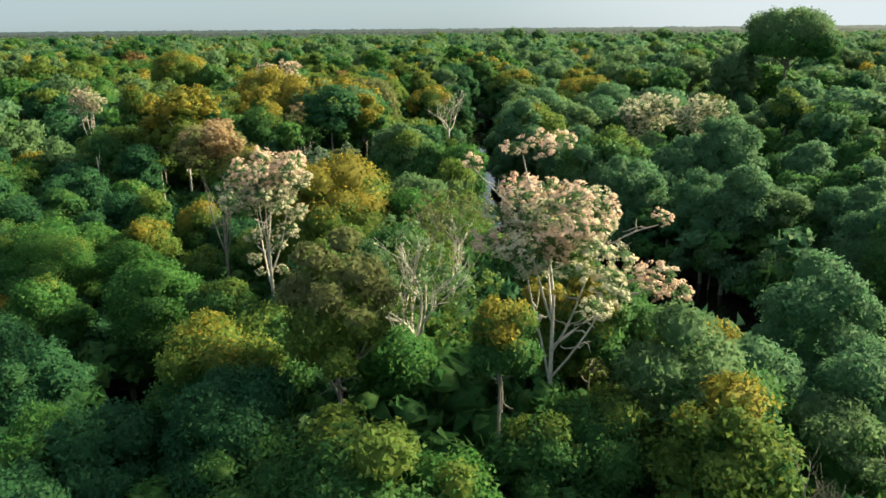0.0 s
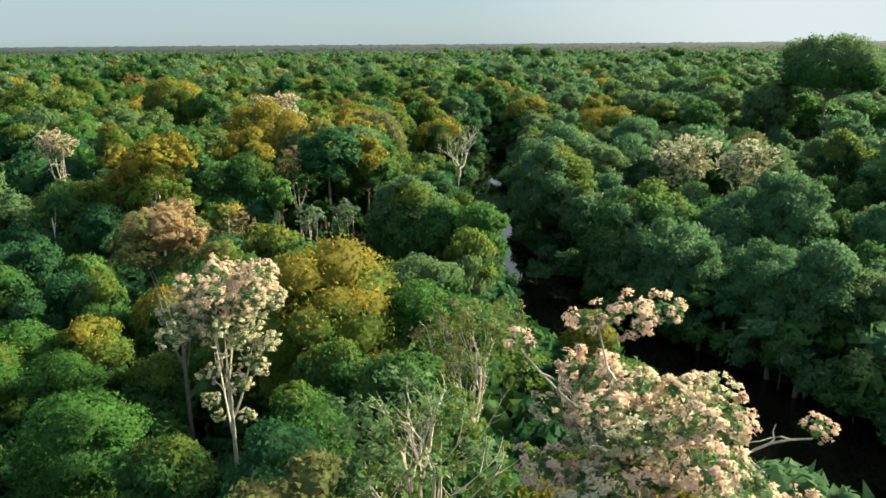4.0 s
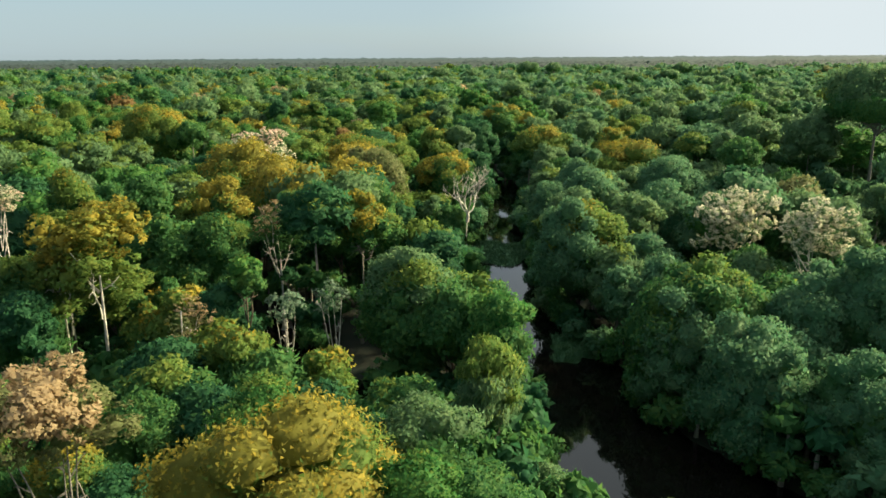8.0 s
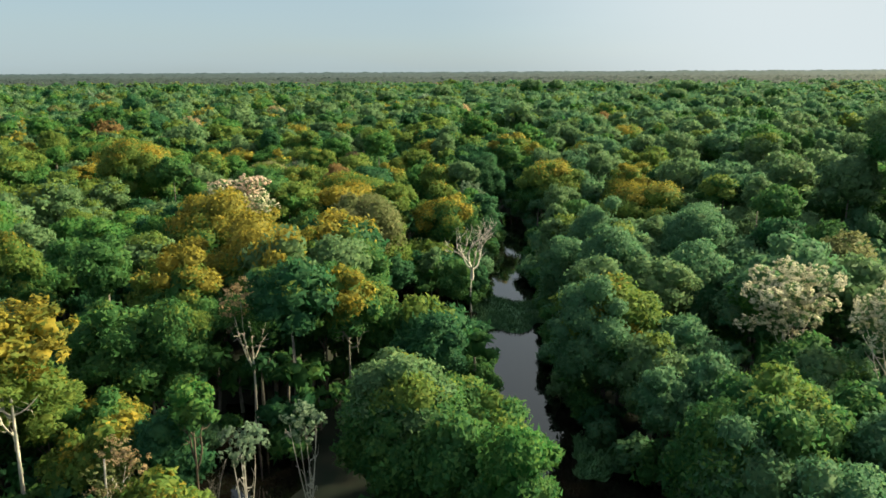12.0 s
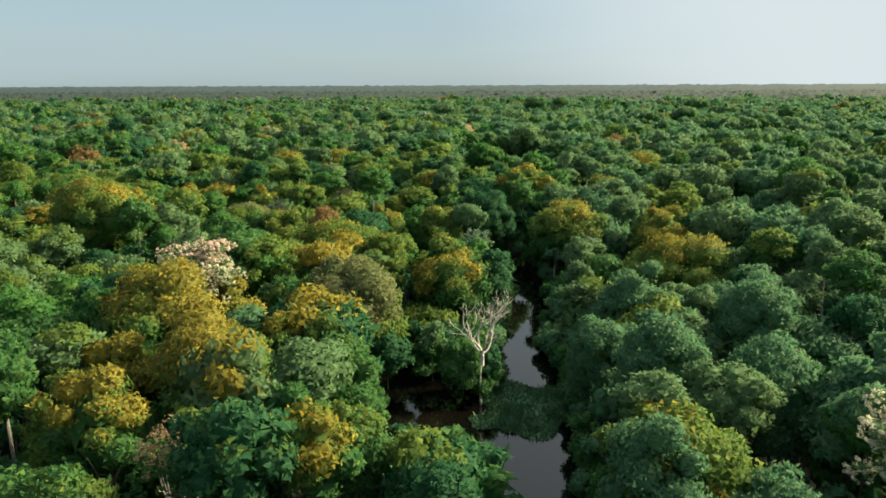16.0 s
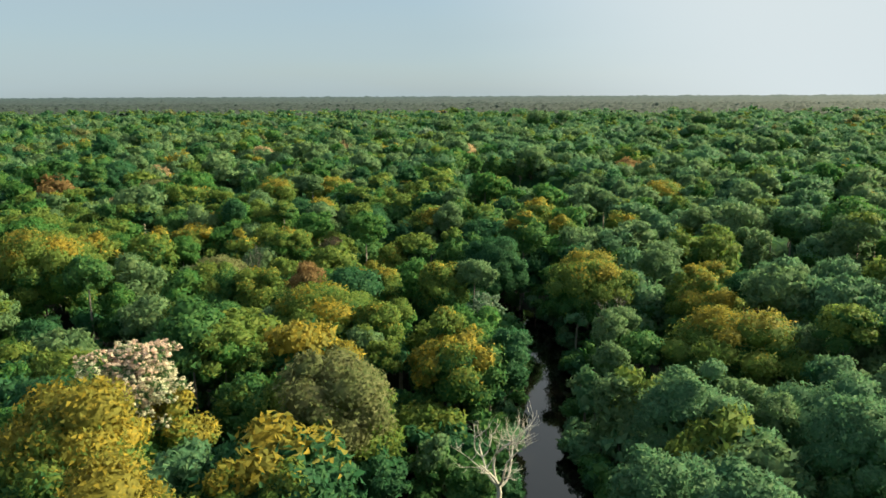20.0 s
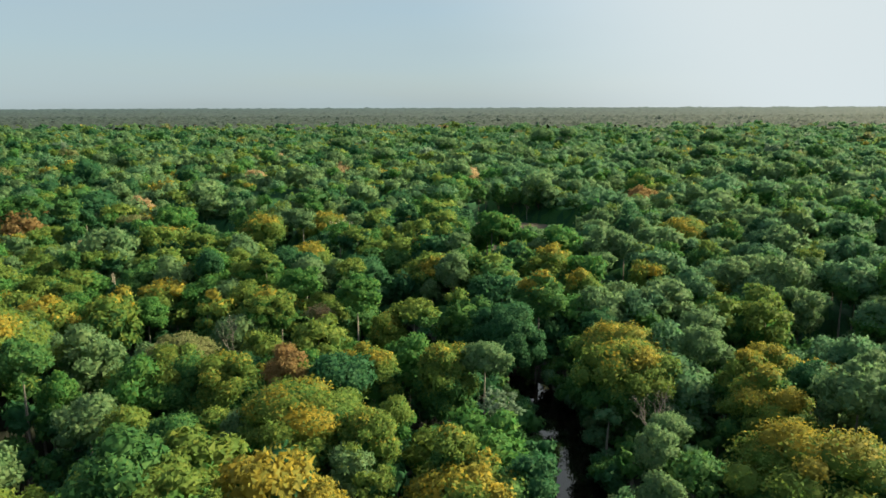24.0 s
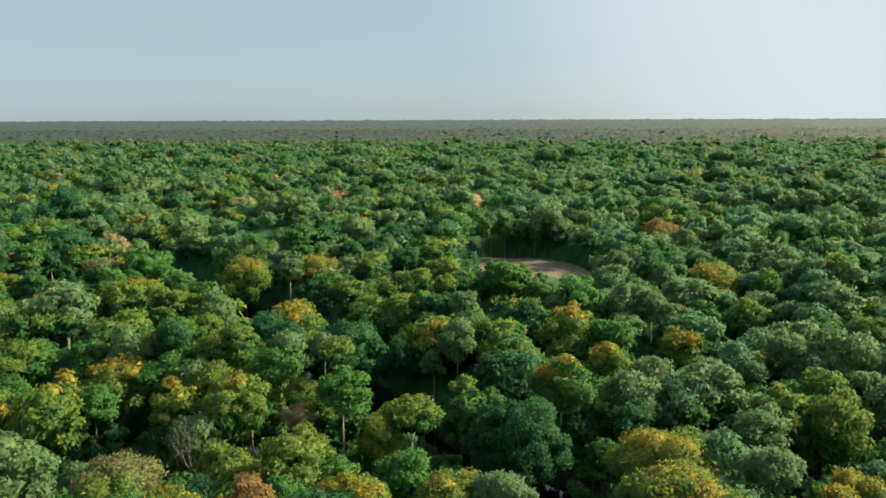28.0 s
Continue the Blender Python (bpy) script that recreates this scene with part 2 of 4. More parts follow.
SHAPES = {
    "near": dict(count=860, size=0.112, long=1.6, puffs=46, puff=0.19, parts=6, inner=0.32),
    "full": dict(count=470, size=0.145, long=1.5, puffs=34, puff=0.22, parts=8, inner=0.36),
    "airy": dict(count=300, size=0.090, long=1.6, puffs=22, puff=0.17, parts=5, inner=0.0),
    "broad": dict(count=110, size=0.26, long=1.3, puffs=12, puff=0.20, parts=4, inner=0.0),
    "tuft": dict(count=620, size=0.090, long=1.7, puffs=30, puff=0.15, parts=6, inner=0.0),
}
CLUMPS = {}


def clump_meshes(shape, leaf):
    """A few leaf clumps of radius 1, built once for each shape and leaf."""
    if (shape, leaf) not in CLUMPS:
        s = dict(SHAPES[shape])
        number, inner = s.pop("parts"), s.pop("inner")
        made = []
        for i in range(number):
            pieces = [leaves(**s)]
            if inner:
                pieces.append(core(inner))
            mats, index = [LEAF[leaf]], None
            if shape == "tuft":             # green leaves behind the petals
                pieces.append(leaves(150, 0.15, 1.6, puffs=16, puff=0.22, reach=0.62))
                mats, index = mats + [LEAF["pale"]], np.repeat([0, 1], [len(p[1]) for p in pieces])
            v, f, nrm = joined3(pieces)
            made.append(mesh_of("leaf_clump", v, f, mats, index, normals=nrm))
        CLUMPS[shape, leaf] = made
    return CLUMPS[shape, leaf]


BALLS = {}


def ball(detail):
    """A sphere of radius 1: verts and triangles."""
    if detail not in BALLS:
        bm = bmesh.new()
        bmesh.ops.create_icosphere(bm, subdivisions=detail, radius=1)
        bm.verts.index_update()
        BALLS[detail] = np.array([v.co for v in bm.verts]), np.array([[v.index for v in f.verts] for f in bm.faces])
        bm.free()
    return BALLS[detail]


def crown_kit(seed, deep, lobe_n, lobe_r, leaf, count, detail, long=1.5, droop=0.0):
    """A closed crown of radius 1, its top at 0 and its foot at -deep: rounded lobes over a dome, leaf sprays over them.
    Gives verts, triangles, normals and each triangle's height in the crown (1 at the top)."""
    rg = np.random.default_rng(seed)
    i = np.arange(lobe_n)
    zc = 1 - 1.62 * (i + 0.5) / lobe_n
    a = i * 2.399963 + rg.uniform(0, 6.28) + rg.uniform(-0.25, 0.25, lobe_n)
    ring = np.sqrt(1 - zc * zc)
    way = np.stack([ring * np.cos(a), ring * np.sin(a), zc], 1)
    lr = lobe_r * rg.uniform(0.62, 1.38, lobe_n)
    axes = np.array([1.0, 1.0, 0.58 * deep])
    c = way * (rg.uniform(0.70, 1.14, lobe_n) * (1 - 0.72 * lr))[:, None] * axes
    c = np.concatenate([c, np.zeros((1, 3))]) - [0, 0, axes[2]]
    s = np.concatenate([np.stack([lr, lr, lr * 0.74], 1), [axes * 0.66]])
    way = np.concatenate([way, [[0, 0, 1.0]]])
    mood = np.append(rg.normal(0, 0.13, lobe_n), -0.2)
    waves = unit(rg.normal(size=(4, 3))) * [[7.0], [9.0], [15.0], [19.0]]

    def free(p, own, limit):
        q = np.sum(((p[:, None] - c[None]) / s[None]) ** 2, 2)
        q[np.arange(len(p)), own] = 9
        return q.min(1) > limit

    def swell(o, own):
        w = np.sin(o @ waves.T + own[:, None] * 1.7)
        return 1 + 0.065 * (w[:, 0] + w[:, 1]) * 0.8 + 0.09 * (w[:, 2] * w[:, 3])

    def outward(p):
        return unit((p + [0, 0, axes[2]]) / axes ** 2)

    bv, bf = ball(detail)
    vs, fs, ns, hs, base = [], [], [], [], 0
    for k in range(lobe_n + 1):
        own = np.full(len(bv), k)
        v = c[k] + s[k] * bv * (0.87 * swell(bv, own) * rg.uniform(0.95, 1.05, len(bv)))[:, None]
        mid = v[bf].mean(1)
        f = bf[free(mid, np.full(len(mid), k), 0.66) & (mid[:, 2] > -deep * 0.97)]
        vs.append(v)
        fs.append(f + base)
        ns.append(unit(0.55 * bv + 0.4 * outward(v) + 0.22 * rg.normal(size=v.shape)))
        hs.append(1 + v[f].mean(1)[:, 2] / deep + mood[k])
        base += len(v)
    weight = np.append(lr ** 2, 0.10 * deep)
    own = rg.choice(lobe_n + 1, size=int(count * 1.7), p=weight / weight.sum())
    o = unit(rg.normal(size=(len(own), 3)) + 0.55 * way[own] + [0, 0, 0.2])
    p = c[own] + s[own] * o * (swell(o, own) * (0.84 + 0.38 * rg.random(len(own)) ** 1.6))[:, None]
    keep = free(p, own, 0.86) & (p[:, 2] > -deep)
    own, o, p = own[keep][:count], o[keep][:count], p[keep][:count]
    up = unit(0.50 * o + 0.42 * outward(p) + [0, 0, 0.24] + 0.40 * rg.normal(size=o.shape))
    face = unit(up + 0.55 * rg.normal(size=o.shape))
    side = unit(np.cross(face, rg.normal(size=o.shape)))
    tip = unit(np.cross(side, face) + [0, 0, -droop])
    side = side * np.where(np.sum(np.cross(side, tip) * up, 1) < 0, -1.0, 1.0)[:, None]
    w = leaf * rg.uniform(0.55, 1.35, len(p))[:, None]
    v = np.stack([p - w * 0.5 * side - w * 0.4 * tip, p + w * 0.5 * side - w * 0.4 * tip, p + w * long * 0.7 * tip], 1).reshape(-1, 3)
    vs.append(v)
    fs.append(np.arange(len(v)).reshape(-1, 3) + base)
    ns.append(np.repeat(up, 3, 0))
    hs.append(1 + p[:, 2] / deep + mood[own] + rg.normal(0, 0.07, len(p)))
    v, f, n, h = np.concatenate(vs), np.concatenate(fs), np.concatenate(ns), np.concatenate(hs)
    v[:, :2] /= np.percentile(np.hypot(p[:, 0], p[:, 1]), 94)
    v[:, 2] -= np.percentile(p[:, 2], 99.5)
    used, f = np.unique(f, return_inverse=True)
    return v[used], f.reshape(-1, 3), n[used], h


CROWNS = {}
SIZES = np.array([2.2, 3.2, 4.4, 6.0, 8.0, 10.5])


def crown_mesh(kind, r, deep, fine, which):
    """The crown of a kind of tree, shared by trees of about one size."""
    size = float(SIZES[np.argmin(np.abs(SIZES - r))])
    ratio = round(deep * 2.5) / 2.5
    key = (kind, size, ratio, fine, which)
    if key not in CROWNS:
        top, low, shape = KINDS[kind][:3]
        spray = {"near": 0.20, "mid": 0.34, "far": 0.56}[fine]
        lobe_n, lobe_r = (10, 0.50) if size < 3 else (15, 0.42) if size < 5 else (22, 0.35) if size < 7 else (30, 0.30)
        long, droop = (2.8, 1.2) if shape == "droop" else (1.5, 0.0)
        cover = (6.0 + 3.2 * ratio) * size ** 2 * (0.62 if fine == "far" else 1.0)
        v, f, n, h = crown_kit(len(CROWNS) * 7 + 3, ratio, lobe_n, lobe_r, spray / size, min(14000, int(cover / (0.55 * spray ** 2))), 2 if fine != "far" else 1, long, droop)
        # yellow tops mix new-leaf colour with painted warm sunlight
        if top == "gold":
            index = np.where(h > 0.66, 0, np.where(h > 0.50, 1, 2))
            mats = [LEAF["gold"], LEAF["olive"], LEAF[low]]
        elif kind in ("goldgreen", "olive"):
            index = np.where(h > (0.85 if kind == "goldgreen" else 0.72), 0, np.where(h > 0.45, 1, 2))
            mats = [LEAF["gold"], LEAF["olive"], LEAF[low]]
        # olive tips paint top light onto green crowns
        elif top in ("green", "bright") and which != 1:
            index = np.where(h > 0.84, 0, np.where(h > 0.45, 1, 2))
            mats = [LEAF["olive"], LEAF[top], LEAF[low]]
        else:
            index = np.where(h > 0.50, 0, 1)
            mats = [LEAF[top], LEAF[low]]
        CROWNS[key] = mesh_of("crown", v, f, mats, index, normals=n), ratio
    return CROWNS[key]


def stem_path(steps, wander, start=(0, 0, 0), end=(0, 0, 1)):
    t = np.linspace(0, 1, steps)[:, None]
    p = np.asarray(start, float) * (1 - t) + np.asarray(end, float) * t
    k = rng.normal(size=(2, 3)) * wander
    return p + np.sin(np.pi * t) * k[0] + np.sin(2 * np.pi * t) * k[1] * 0.6


TRUNK_SET = {}
LIMB_SET = {}


def trunk_meshes(bark):
    """Trunks one metre high with radius 1 at the foot: tapered, bent, flared at the roots."""
    if bark not in TRUNK_SET:
        TRUNK_SET[bark] = []
        for i in range(5):
            t = np.linspace(0, 1, 12)
            w = rng.normal(size=2) * 1.2
            a = np.linspace(0, 2 * np.pi, 9, endpoint=False)
            r = 0.35 + 0.45 * (1 - t) + 0.6 * np.exp(-t * 16)
            r = r[:, None] * (1 + np.exp(-t * 12)[:, None] * 0.35 * np.cos(4 * a + i)[None])
            v = np.stack([np.sin(np.pi * t * 0.9)[:, None] * w[0] + r * np.cos(a), np.sin(np.pi * t * 0.7)[:, None] * w[1] + r * np.sin(a), np.repeat(t[:, None], 9, 1)], -1)
            f = []
            for j in range(11):
                for m in range(9):
                    p, q = j * 9 + m, j * 9 + (m + 1) % 9
                    f += [(p, q, q + 9), (p, q + 9, p + 9)]
            TRUNK_SET[bark].append(mesh_of("trunk", v.reshape(-1, 3), f, [BARK[bark]], smooth=True))
    return TRUNK_SET[bark]


def limb_meshes(bark):
    """Limbs one metre long along z: bent, forked into twigs."""
    if bark not in LIMB_SET:
        LIMB_SET[bark] = []
        for i in range(5):
            p = stem_path(8, 0.07)
            pieces = [tube(p, np.linspace(0.030, 0.009, 8), 5)]
            for j in range(5):
                k = int(rng.integers(2, 7))
                end = p[k] + unit(rng.normal(size=3) * [1, 1, 0.4] + [0, 0, 0.35]) * rng.uniform(0.20, 0.36)
                end[2] = min(end[2], 1.0)
                pieces.append(tube(stem_path(5, 0.03, p[k], end), np.linspace(0.013, 0.004, 5), 3))
            LIMB_SET[bark].append(mesh_of("limb", *joined(pieces), [BARK[bark]], smooth=True))
    return LIMB_SET[bark]


def part(name, me, parent, m, label=""):
    ob = new(name, me)
    ob.parent = parent
    ob.matrix_basis = m
    return tagged(ob, label) if label else ob


def limb_pose(a, b, thick):
    """A limb from a to b."""
    a, b = Vector(a), Vector(b)
    d = b - a
    return Matrix.LocRotScale(a, d.to_track_quat("Z", "Y"), (thick, thick, d.length))


# kind: top leaf, lower leaf, clump shape, crown depth over radius, clumps, clump size, bark, limbs, label
KINDS = {
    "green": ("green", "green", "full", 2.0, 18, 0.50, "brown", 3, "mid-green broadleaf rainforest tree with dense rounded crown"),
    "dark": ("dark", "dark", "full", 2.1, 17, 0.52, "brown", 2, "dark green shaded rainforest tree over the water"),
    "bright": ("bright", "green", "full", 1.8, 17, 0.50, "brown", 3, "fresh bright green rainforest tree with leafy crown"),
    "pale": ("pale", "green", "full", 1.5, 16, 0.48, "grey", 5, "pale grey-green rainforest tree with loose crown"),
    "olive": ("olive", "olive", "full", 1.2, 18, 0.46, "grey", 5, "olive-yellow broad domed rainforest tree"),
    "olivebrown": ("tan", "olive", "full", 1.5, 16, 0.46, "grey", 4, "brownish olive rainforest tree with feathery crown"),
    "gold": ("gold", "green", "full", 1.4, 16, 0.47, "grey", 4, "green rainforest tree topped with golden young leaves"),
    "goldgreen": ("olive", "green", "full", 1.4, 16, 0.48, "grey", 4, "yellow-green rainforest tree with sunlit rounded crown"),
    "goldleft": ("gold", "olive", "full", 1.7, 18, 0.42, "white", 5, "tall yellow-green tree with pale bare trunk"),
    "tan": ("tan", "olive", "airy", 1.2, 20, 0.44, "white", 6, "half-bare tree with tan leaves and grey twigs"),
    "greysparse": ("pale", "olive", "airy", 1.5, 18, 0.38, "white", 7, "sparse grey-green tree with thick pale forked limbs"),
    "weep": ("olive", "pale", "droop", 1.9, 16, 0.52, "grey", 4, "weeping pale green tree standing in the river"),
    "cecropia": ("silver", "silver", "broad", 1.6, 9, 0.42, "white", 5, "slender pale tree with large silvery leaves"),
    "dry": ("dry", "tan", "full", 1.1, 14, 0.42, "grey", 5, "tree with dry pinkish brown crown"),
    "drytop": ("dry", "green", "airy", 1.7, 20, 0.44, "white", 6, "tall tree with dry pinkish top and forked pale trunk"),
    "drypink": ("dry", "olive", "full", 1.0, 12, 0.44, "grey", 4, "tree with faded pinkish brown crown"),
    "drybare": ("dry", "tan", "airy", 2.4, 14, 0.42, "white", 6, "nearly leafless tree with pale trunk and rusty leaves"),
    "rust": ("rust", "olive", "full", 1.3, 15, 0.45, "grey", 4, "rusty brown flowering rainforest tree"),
    # haze is painted into this tree's leaf colour
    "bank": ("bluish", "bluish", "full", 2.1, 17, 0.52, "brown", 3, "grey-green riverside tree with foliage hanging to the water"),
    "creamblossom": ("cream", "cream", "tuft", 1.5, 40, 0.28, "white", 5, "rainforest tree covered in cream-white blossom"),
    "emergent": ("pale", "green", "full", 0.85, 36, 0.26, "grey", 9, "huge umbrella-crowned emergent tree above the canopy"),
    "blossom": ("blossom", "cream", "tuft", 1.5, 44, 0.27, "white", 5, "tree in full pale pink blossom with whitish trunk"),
}


def crown_places(n, r, depth, jitter, lobes=6, tight=1.0):
    """Clump centres round a few lobes of an uneven dome; z counts down from the crown's top."""
    rd = random.Random(round(jitter * 1000))
    tops = [(rd.uniform(-0.15, 0.15) * r, rd.uniform(-0.15, 0.15) * r, -0.18 * depth)]
    for i in range(lobes):
        a = (i + rd.uniform(-0.25, 0.25)) * 2 * math.pi / lobes + jitter
        k = rd.uniform(0.40, 0.68) * r * tight
        tops.append((k * math.cos(a), k * math.sin(a), -depth * (rd.uniform(0.18, 0.50) if i % 2 else rd.uniform(0.40, 0.80))))
    out = []
    for i in range(n):
        x, y, z = tops[i % len(tops)]
        if i < len(tops):
            out.append((x, y, z))
            continue
        best = None
        for j in range(5):
            q = (x + rd.gauss(0, 0.26) * r, y + rd.gauss(0, 0.26) * r, min(-0.1 * depth, z - abs(rd.gauss(0.06, 0.16)) * depth))
            gap = min((q[0] - p[0]) ** 2 + (q[1] - p[1]) ** 2 + (q[2] - p[2]) ** 2 for p in out)
            if math.hypot(q[0], q[1]) > 0.92 * r:
                gap -= 99
            if best is None or gap > best[0]:
                best = (gap, q)
        out.append(best[1])
    return out


TREES = []


FORKS = {"drytop": 0.52, "goldleft": 0.60, "greysparse": 0.38, "blossom": 0.60, "creamblossom": 0.5, "tan": 0.42, "drybare": 0.78, "cecropia": 0.35, "dry": 0.55}
OPEN_CROWNS = ("blossom", "creamblossom", "cecropia", "goldleft", "drytop", "drybare", "tan", "dry", "greysparse")


def tree(kind, x, y, top, r, shape=None, more=1.0):
    """A tree with its foot at (x, y), its crown's top at that height and its crown's radius."""
    top_leaf, low_leaf, clump, deep, count, size, bark, limbs, label = KINDS[kind]
    clump = shape if shape and clump == "full" else clump
    rnd = random.Random(round(x * 13.7 + y * 71.3 + top))
    ob = new("rainforest_tree")
    ob.matrix_basis = pose(x, y, foot(x, y), 0, 0, 0)
    tagged(ob, label, "tree", "rainforest trees", "")
    base = foot(x, y)
    top -= base
    depth = min(deep * r, top * 0.86)
    if kind not in OPEN_CROWNS and kind != "emergent":
        depth = max(depth, (1.06 if kind == "bank" else 0.74) * top)
        depth = min(depth, 2.9 * r)
    rc = min(size * r, 1.75 + 0.06 * r)
    more *= min(1.8, (size * r / rc) ** 1.5)
    thick = (0.012 * top + 0.022 * r) * 0.72
    fork_z = top * FORKS[kind] if kind in FORKS else max(top - depth * 0.85, top * 0.30)
    me = rnd.choice(trunk_meshes(bark))
    sx = thick
    part("trunk", me, ob, Matrix.LocRotScale((0, 0, 0), Euler((0, 0, rnd.uniform(0, 6.28))), (sx, sx, fork_z * 1.12)))
    if kind not in OPEN_CROWNS:
        fine = "near" if shape == "near" else "mid" if y < 275 else "far"
        me, ratio = crown_mesh(kind, r, depth / r, fine, rnd.randrange(3))
        sz = depth / ratio
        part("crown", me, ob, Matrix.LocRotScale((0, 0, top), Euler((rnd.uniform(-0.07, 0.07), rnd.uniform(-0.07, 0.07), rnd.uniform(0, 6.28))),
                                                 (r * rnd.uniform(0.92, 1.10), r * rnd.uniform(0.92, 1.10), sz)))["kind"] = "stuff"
        for i in range(limbs):
            a = i * 6.28 / limbs + rnd.uniform(-0.5, 0.5)
            k = r * rnd.uniform(0.45, 0.75)
            part("limb", rnd.choice(limb_meshes(bark)), ob, limb_pose((0, 0, fork_z * rnd.uniform(0.75, 1.05)), (k * math.cos(a), k * math.sin(a), top - depth * rnd.uniform(0.55, 0.75)), thick * 18))
        TREES.append((x, y, r))
        return ob
    if kind in ("greysparse", "tan"):       # the pale forked skeleton shows through the thin leaves
        part("branched_crown", mesh_of("branched_crown", *branches(r * 0.95, top * 0.60, 4, round(x * 7 + y) % 97), [BARK["white"]], smooth=True), ob, pose(0, 0, top * 0.38), "bare whitish forked limbs")
    places = crown_places(round(count * more), r, depth, rnd.uniform(0, 6.28))
    for i, (px, py, pz) in enumerate(places):
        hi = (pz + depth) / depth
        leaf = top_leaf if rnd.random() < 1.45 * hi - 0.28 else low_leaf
        k = rc * rnd.uniform(0.78, 1.22)
        m = Matrix.LocRotScale((px, py, top + min(pz, -rc * 0.5)), Euler((rnd.uniform(-0.4, 0.4), rnd.uniform(-0.4, 0.4), rnd.uniform(0, 6.28))),
                               (k, k * rnd.uniform(0.85, 1.15), k * rnd.uniform(0.62, 0.85)))
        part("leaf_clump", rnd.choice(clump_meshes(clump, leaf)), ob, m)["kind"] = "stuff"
    for i in range(limbs):
        px, py, pz = places[1 + (i * (len(places) - 1)) // max(limbs, 1)]
        a = (0, 0, fork_z * rnd.uniform(0.72, 1.05))
        b = (px * 0.95, py * 0.95, max(top + pz - rc * 0.5, a[2] + 0.3))
        part("limb", rnd.choice(limb_meshes(bark)), ob, limb_pose(a, b, thick * (11 if kind in FORKS else 18)))
    TREES.append((x, y, r))
    return ob


def branches(r, height, depth_left=4, seed=1):
    """A leafless fan-shaped crown: a short stem, wide limbs that curve up, twigs; verts and triangles."""
    rg = np.random.default_rng(seed)
    pieces = []

    def grow(p, d, length, thick, left):
        t = np.linspace(0, 1, 6)[:, None]
        bend = rg.normal(size=3) * length * 0.07
        path = p + d * length * t + np.array([0, 0, 0.22]) * length * t * t + np.sin(np.pi * t) * bend
        pieces.append(tube(path, np.linspace(thick, thick * 0.55, 6), 6 if left > 2 else 4 if left > 1 else 3))
        if left:
            way = unit(path[-1] - path[-2])
            for i in range(3 if left > 1 else 4):
                k = int(rg.integers(3, 6))
                grow(path[k], unit(way + rg.normal(size=3) * [0.55, 0.55, 0.30]), length * rg.uniform(0.50, 0.78), thick * 0.52, left - 1)

    stem = height * 0.22
    pieces.append(tube(np.array([[0, 0, 0], [0.1, 0, stem * 0.5], [0, 0.05, stem * 1.05]]), np.array([0.030, 0.026, 0.022]) * height, 7))
    for i in range(5):
        a = i * 1.2566 + rg.uniform(-0.4, 0.4)
        k = rg.uniform(0.55, 1.0) if i else 0.1
        grow(np.array([0, 0, stem * rg.uniform(0.75, 1.0)]), unit(np.array([k * math.cos(a), k * math.sin(a), 0.85])), height * rg.uniform(0.34, 0.42), 0.016 * height, depth_left - 1)
    v, f = joined(pieces)
    v[:, :2] *= r / np.percentile(np.hypot(v[:, 0], v[:, 1]), 96)
    v[:, 2] *= height / v[:, 2].max()
    return v, f


def bare_tree(x, y, top, r, seed, low=0.0, bark="white", label="leafless tree with whitish branches above the canopy"):
    ob = new("bare_tree")
    z = foot(x, y) + low
    ob.matrix_basis = pose(x, y, foot(x, y))
    tagged(ob, label, "tree", "bare trees", "")
    if low > 0:
        part("trunk", trunk_meshes(bark)[seed % 5], ob, Matrix.LocRotScale((0, 0, 0), None, (0.012 * top, 0.012 * top, low * 1.02)))
    part("branched_crown", mesh_of("branched_crown", *branches(r, top - z, 4, seed), [BARK[bark]], smooth=True), ob, pose(0, 0, low))
    TREES.append((x, y, r))
    return ob


# ---- ground, river and lagoons ----
RIVER = [(39, 20, 8), (37, 45, 8.5), (33, 63, 9.5), (29, 75, 9.5), (24, 85, 10), (18.5, 95, 9.5), (14.6, 104, 7.5), (13, 116, 6.5), (10.5, 130, 6), (8, 144, 5), (6.5, 158, 5),
         (7, 172, 6), (8, 186, 6), (9.2, 198, 4.9), (9.2, 210, 4.8), (11.4, 220, 4.4), (13, 232, 4.2), (14, 250, 5), (13, 264, 5), (8, 277, 5), (-3, 289, 6), (-18, 308, 5),
         (-32, 330, 5.5), (-47, 350, 5.5), (-79, 401, 6), (-120, 445, 9), (-170, 470, 9)]
LAGOONS = [(-9, 186, 6.5), (-10, 196, 4), (-4, 190, 4.5), (-6, 172, 6.5), (0, 167, 6), (-8, 108, 3.5), (-18.5, 114, 6.5), (-27, 127, 6), (-27, 53, 5), (-62, 134, 9), (20, 65, 4), (29, 50, 5)]


def channel(x, y):
    """How far (x, y) lies outside the river's and the lagoons' banks, in metres; below 0 in the water."""
    x, y = np.asarray(x, float), np.asarray(y, float)
    best = np.full(x.shape, 1e9)
    for (ax, ay, ar), (bx, by, br) in zip(RIVER, RIVER[1:]):
        dx, dy = bx - ax, by - ay
        t = np.clip(((x - ax) * dx + (y - ay) * dy) / (dx * dx + dy * dy), 0, 1)
        best = np.minimum(best, np.hypot(x - ax - t * dx, y - ay - t * dy) - (ar + t * (br - ar)))
    for ax, ay, ar in LAGOONS:
        best = np.minimum(best, np.hypot(x - ax, y - ay) - ar)
    return best


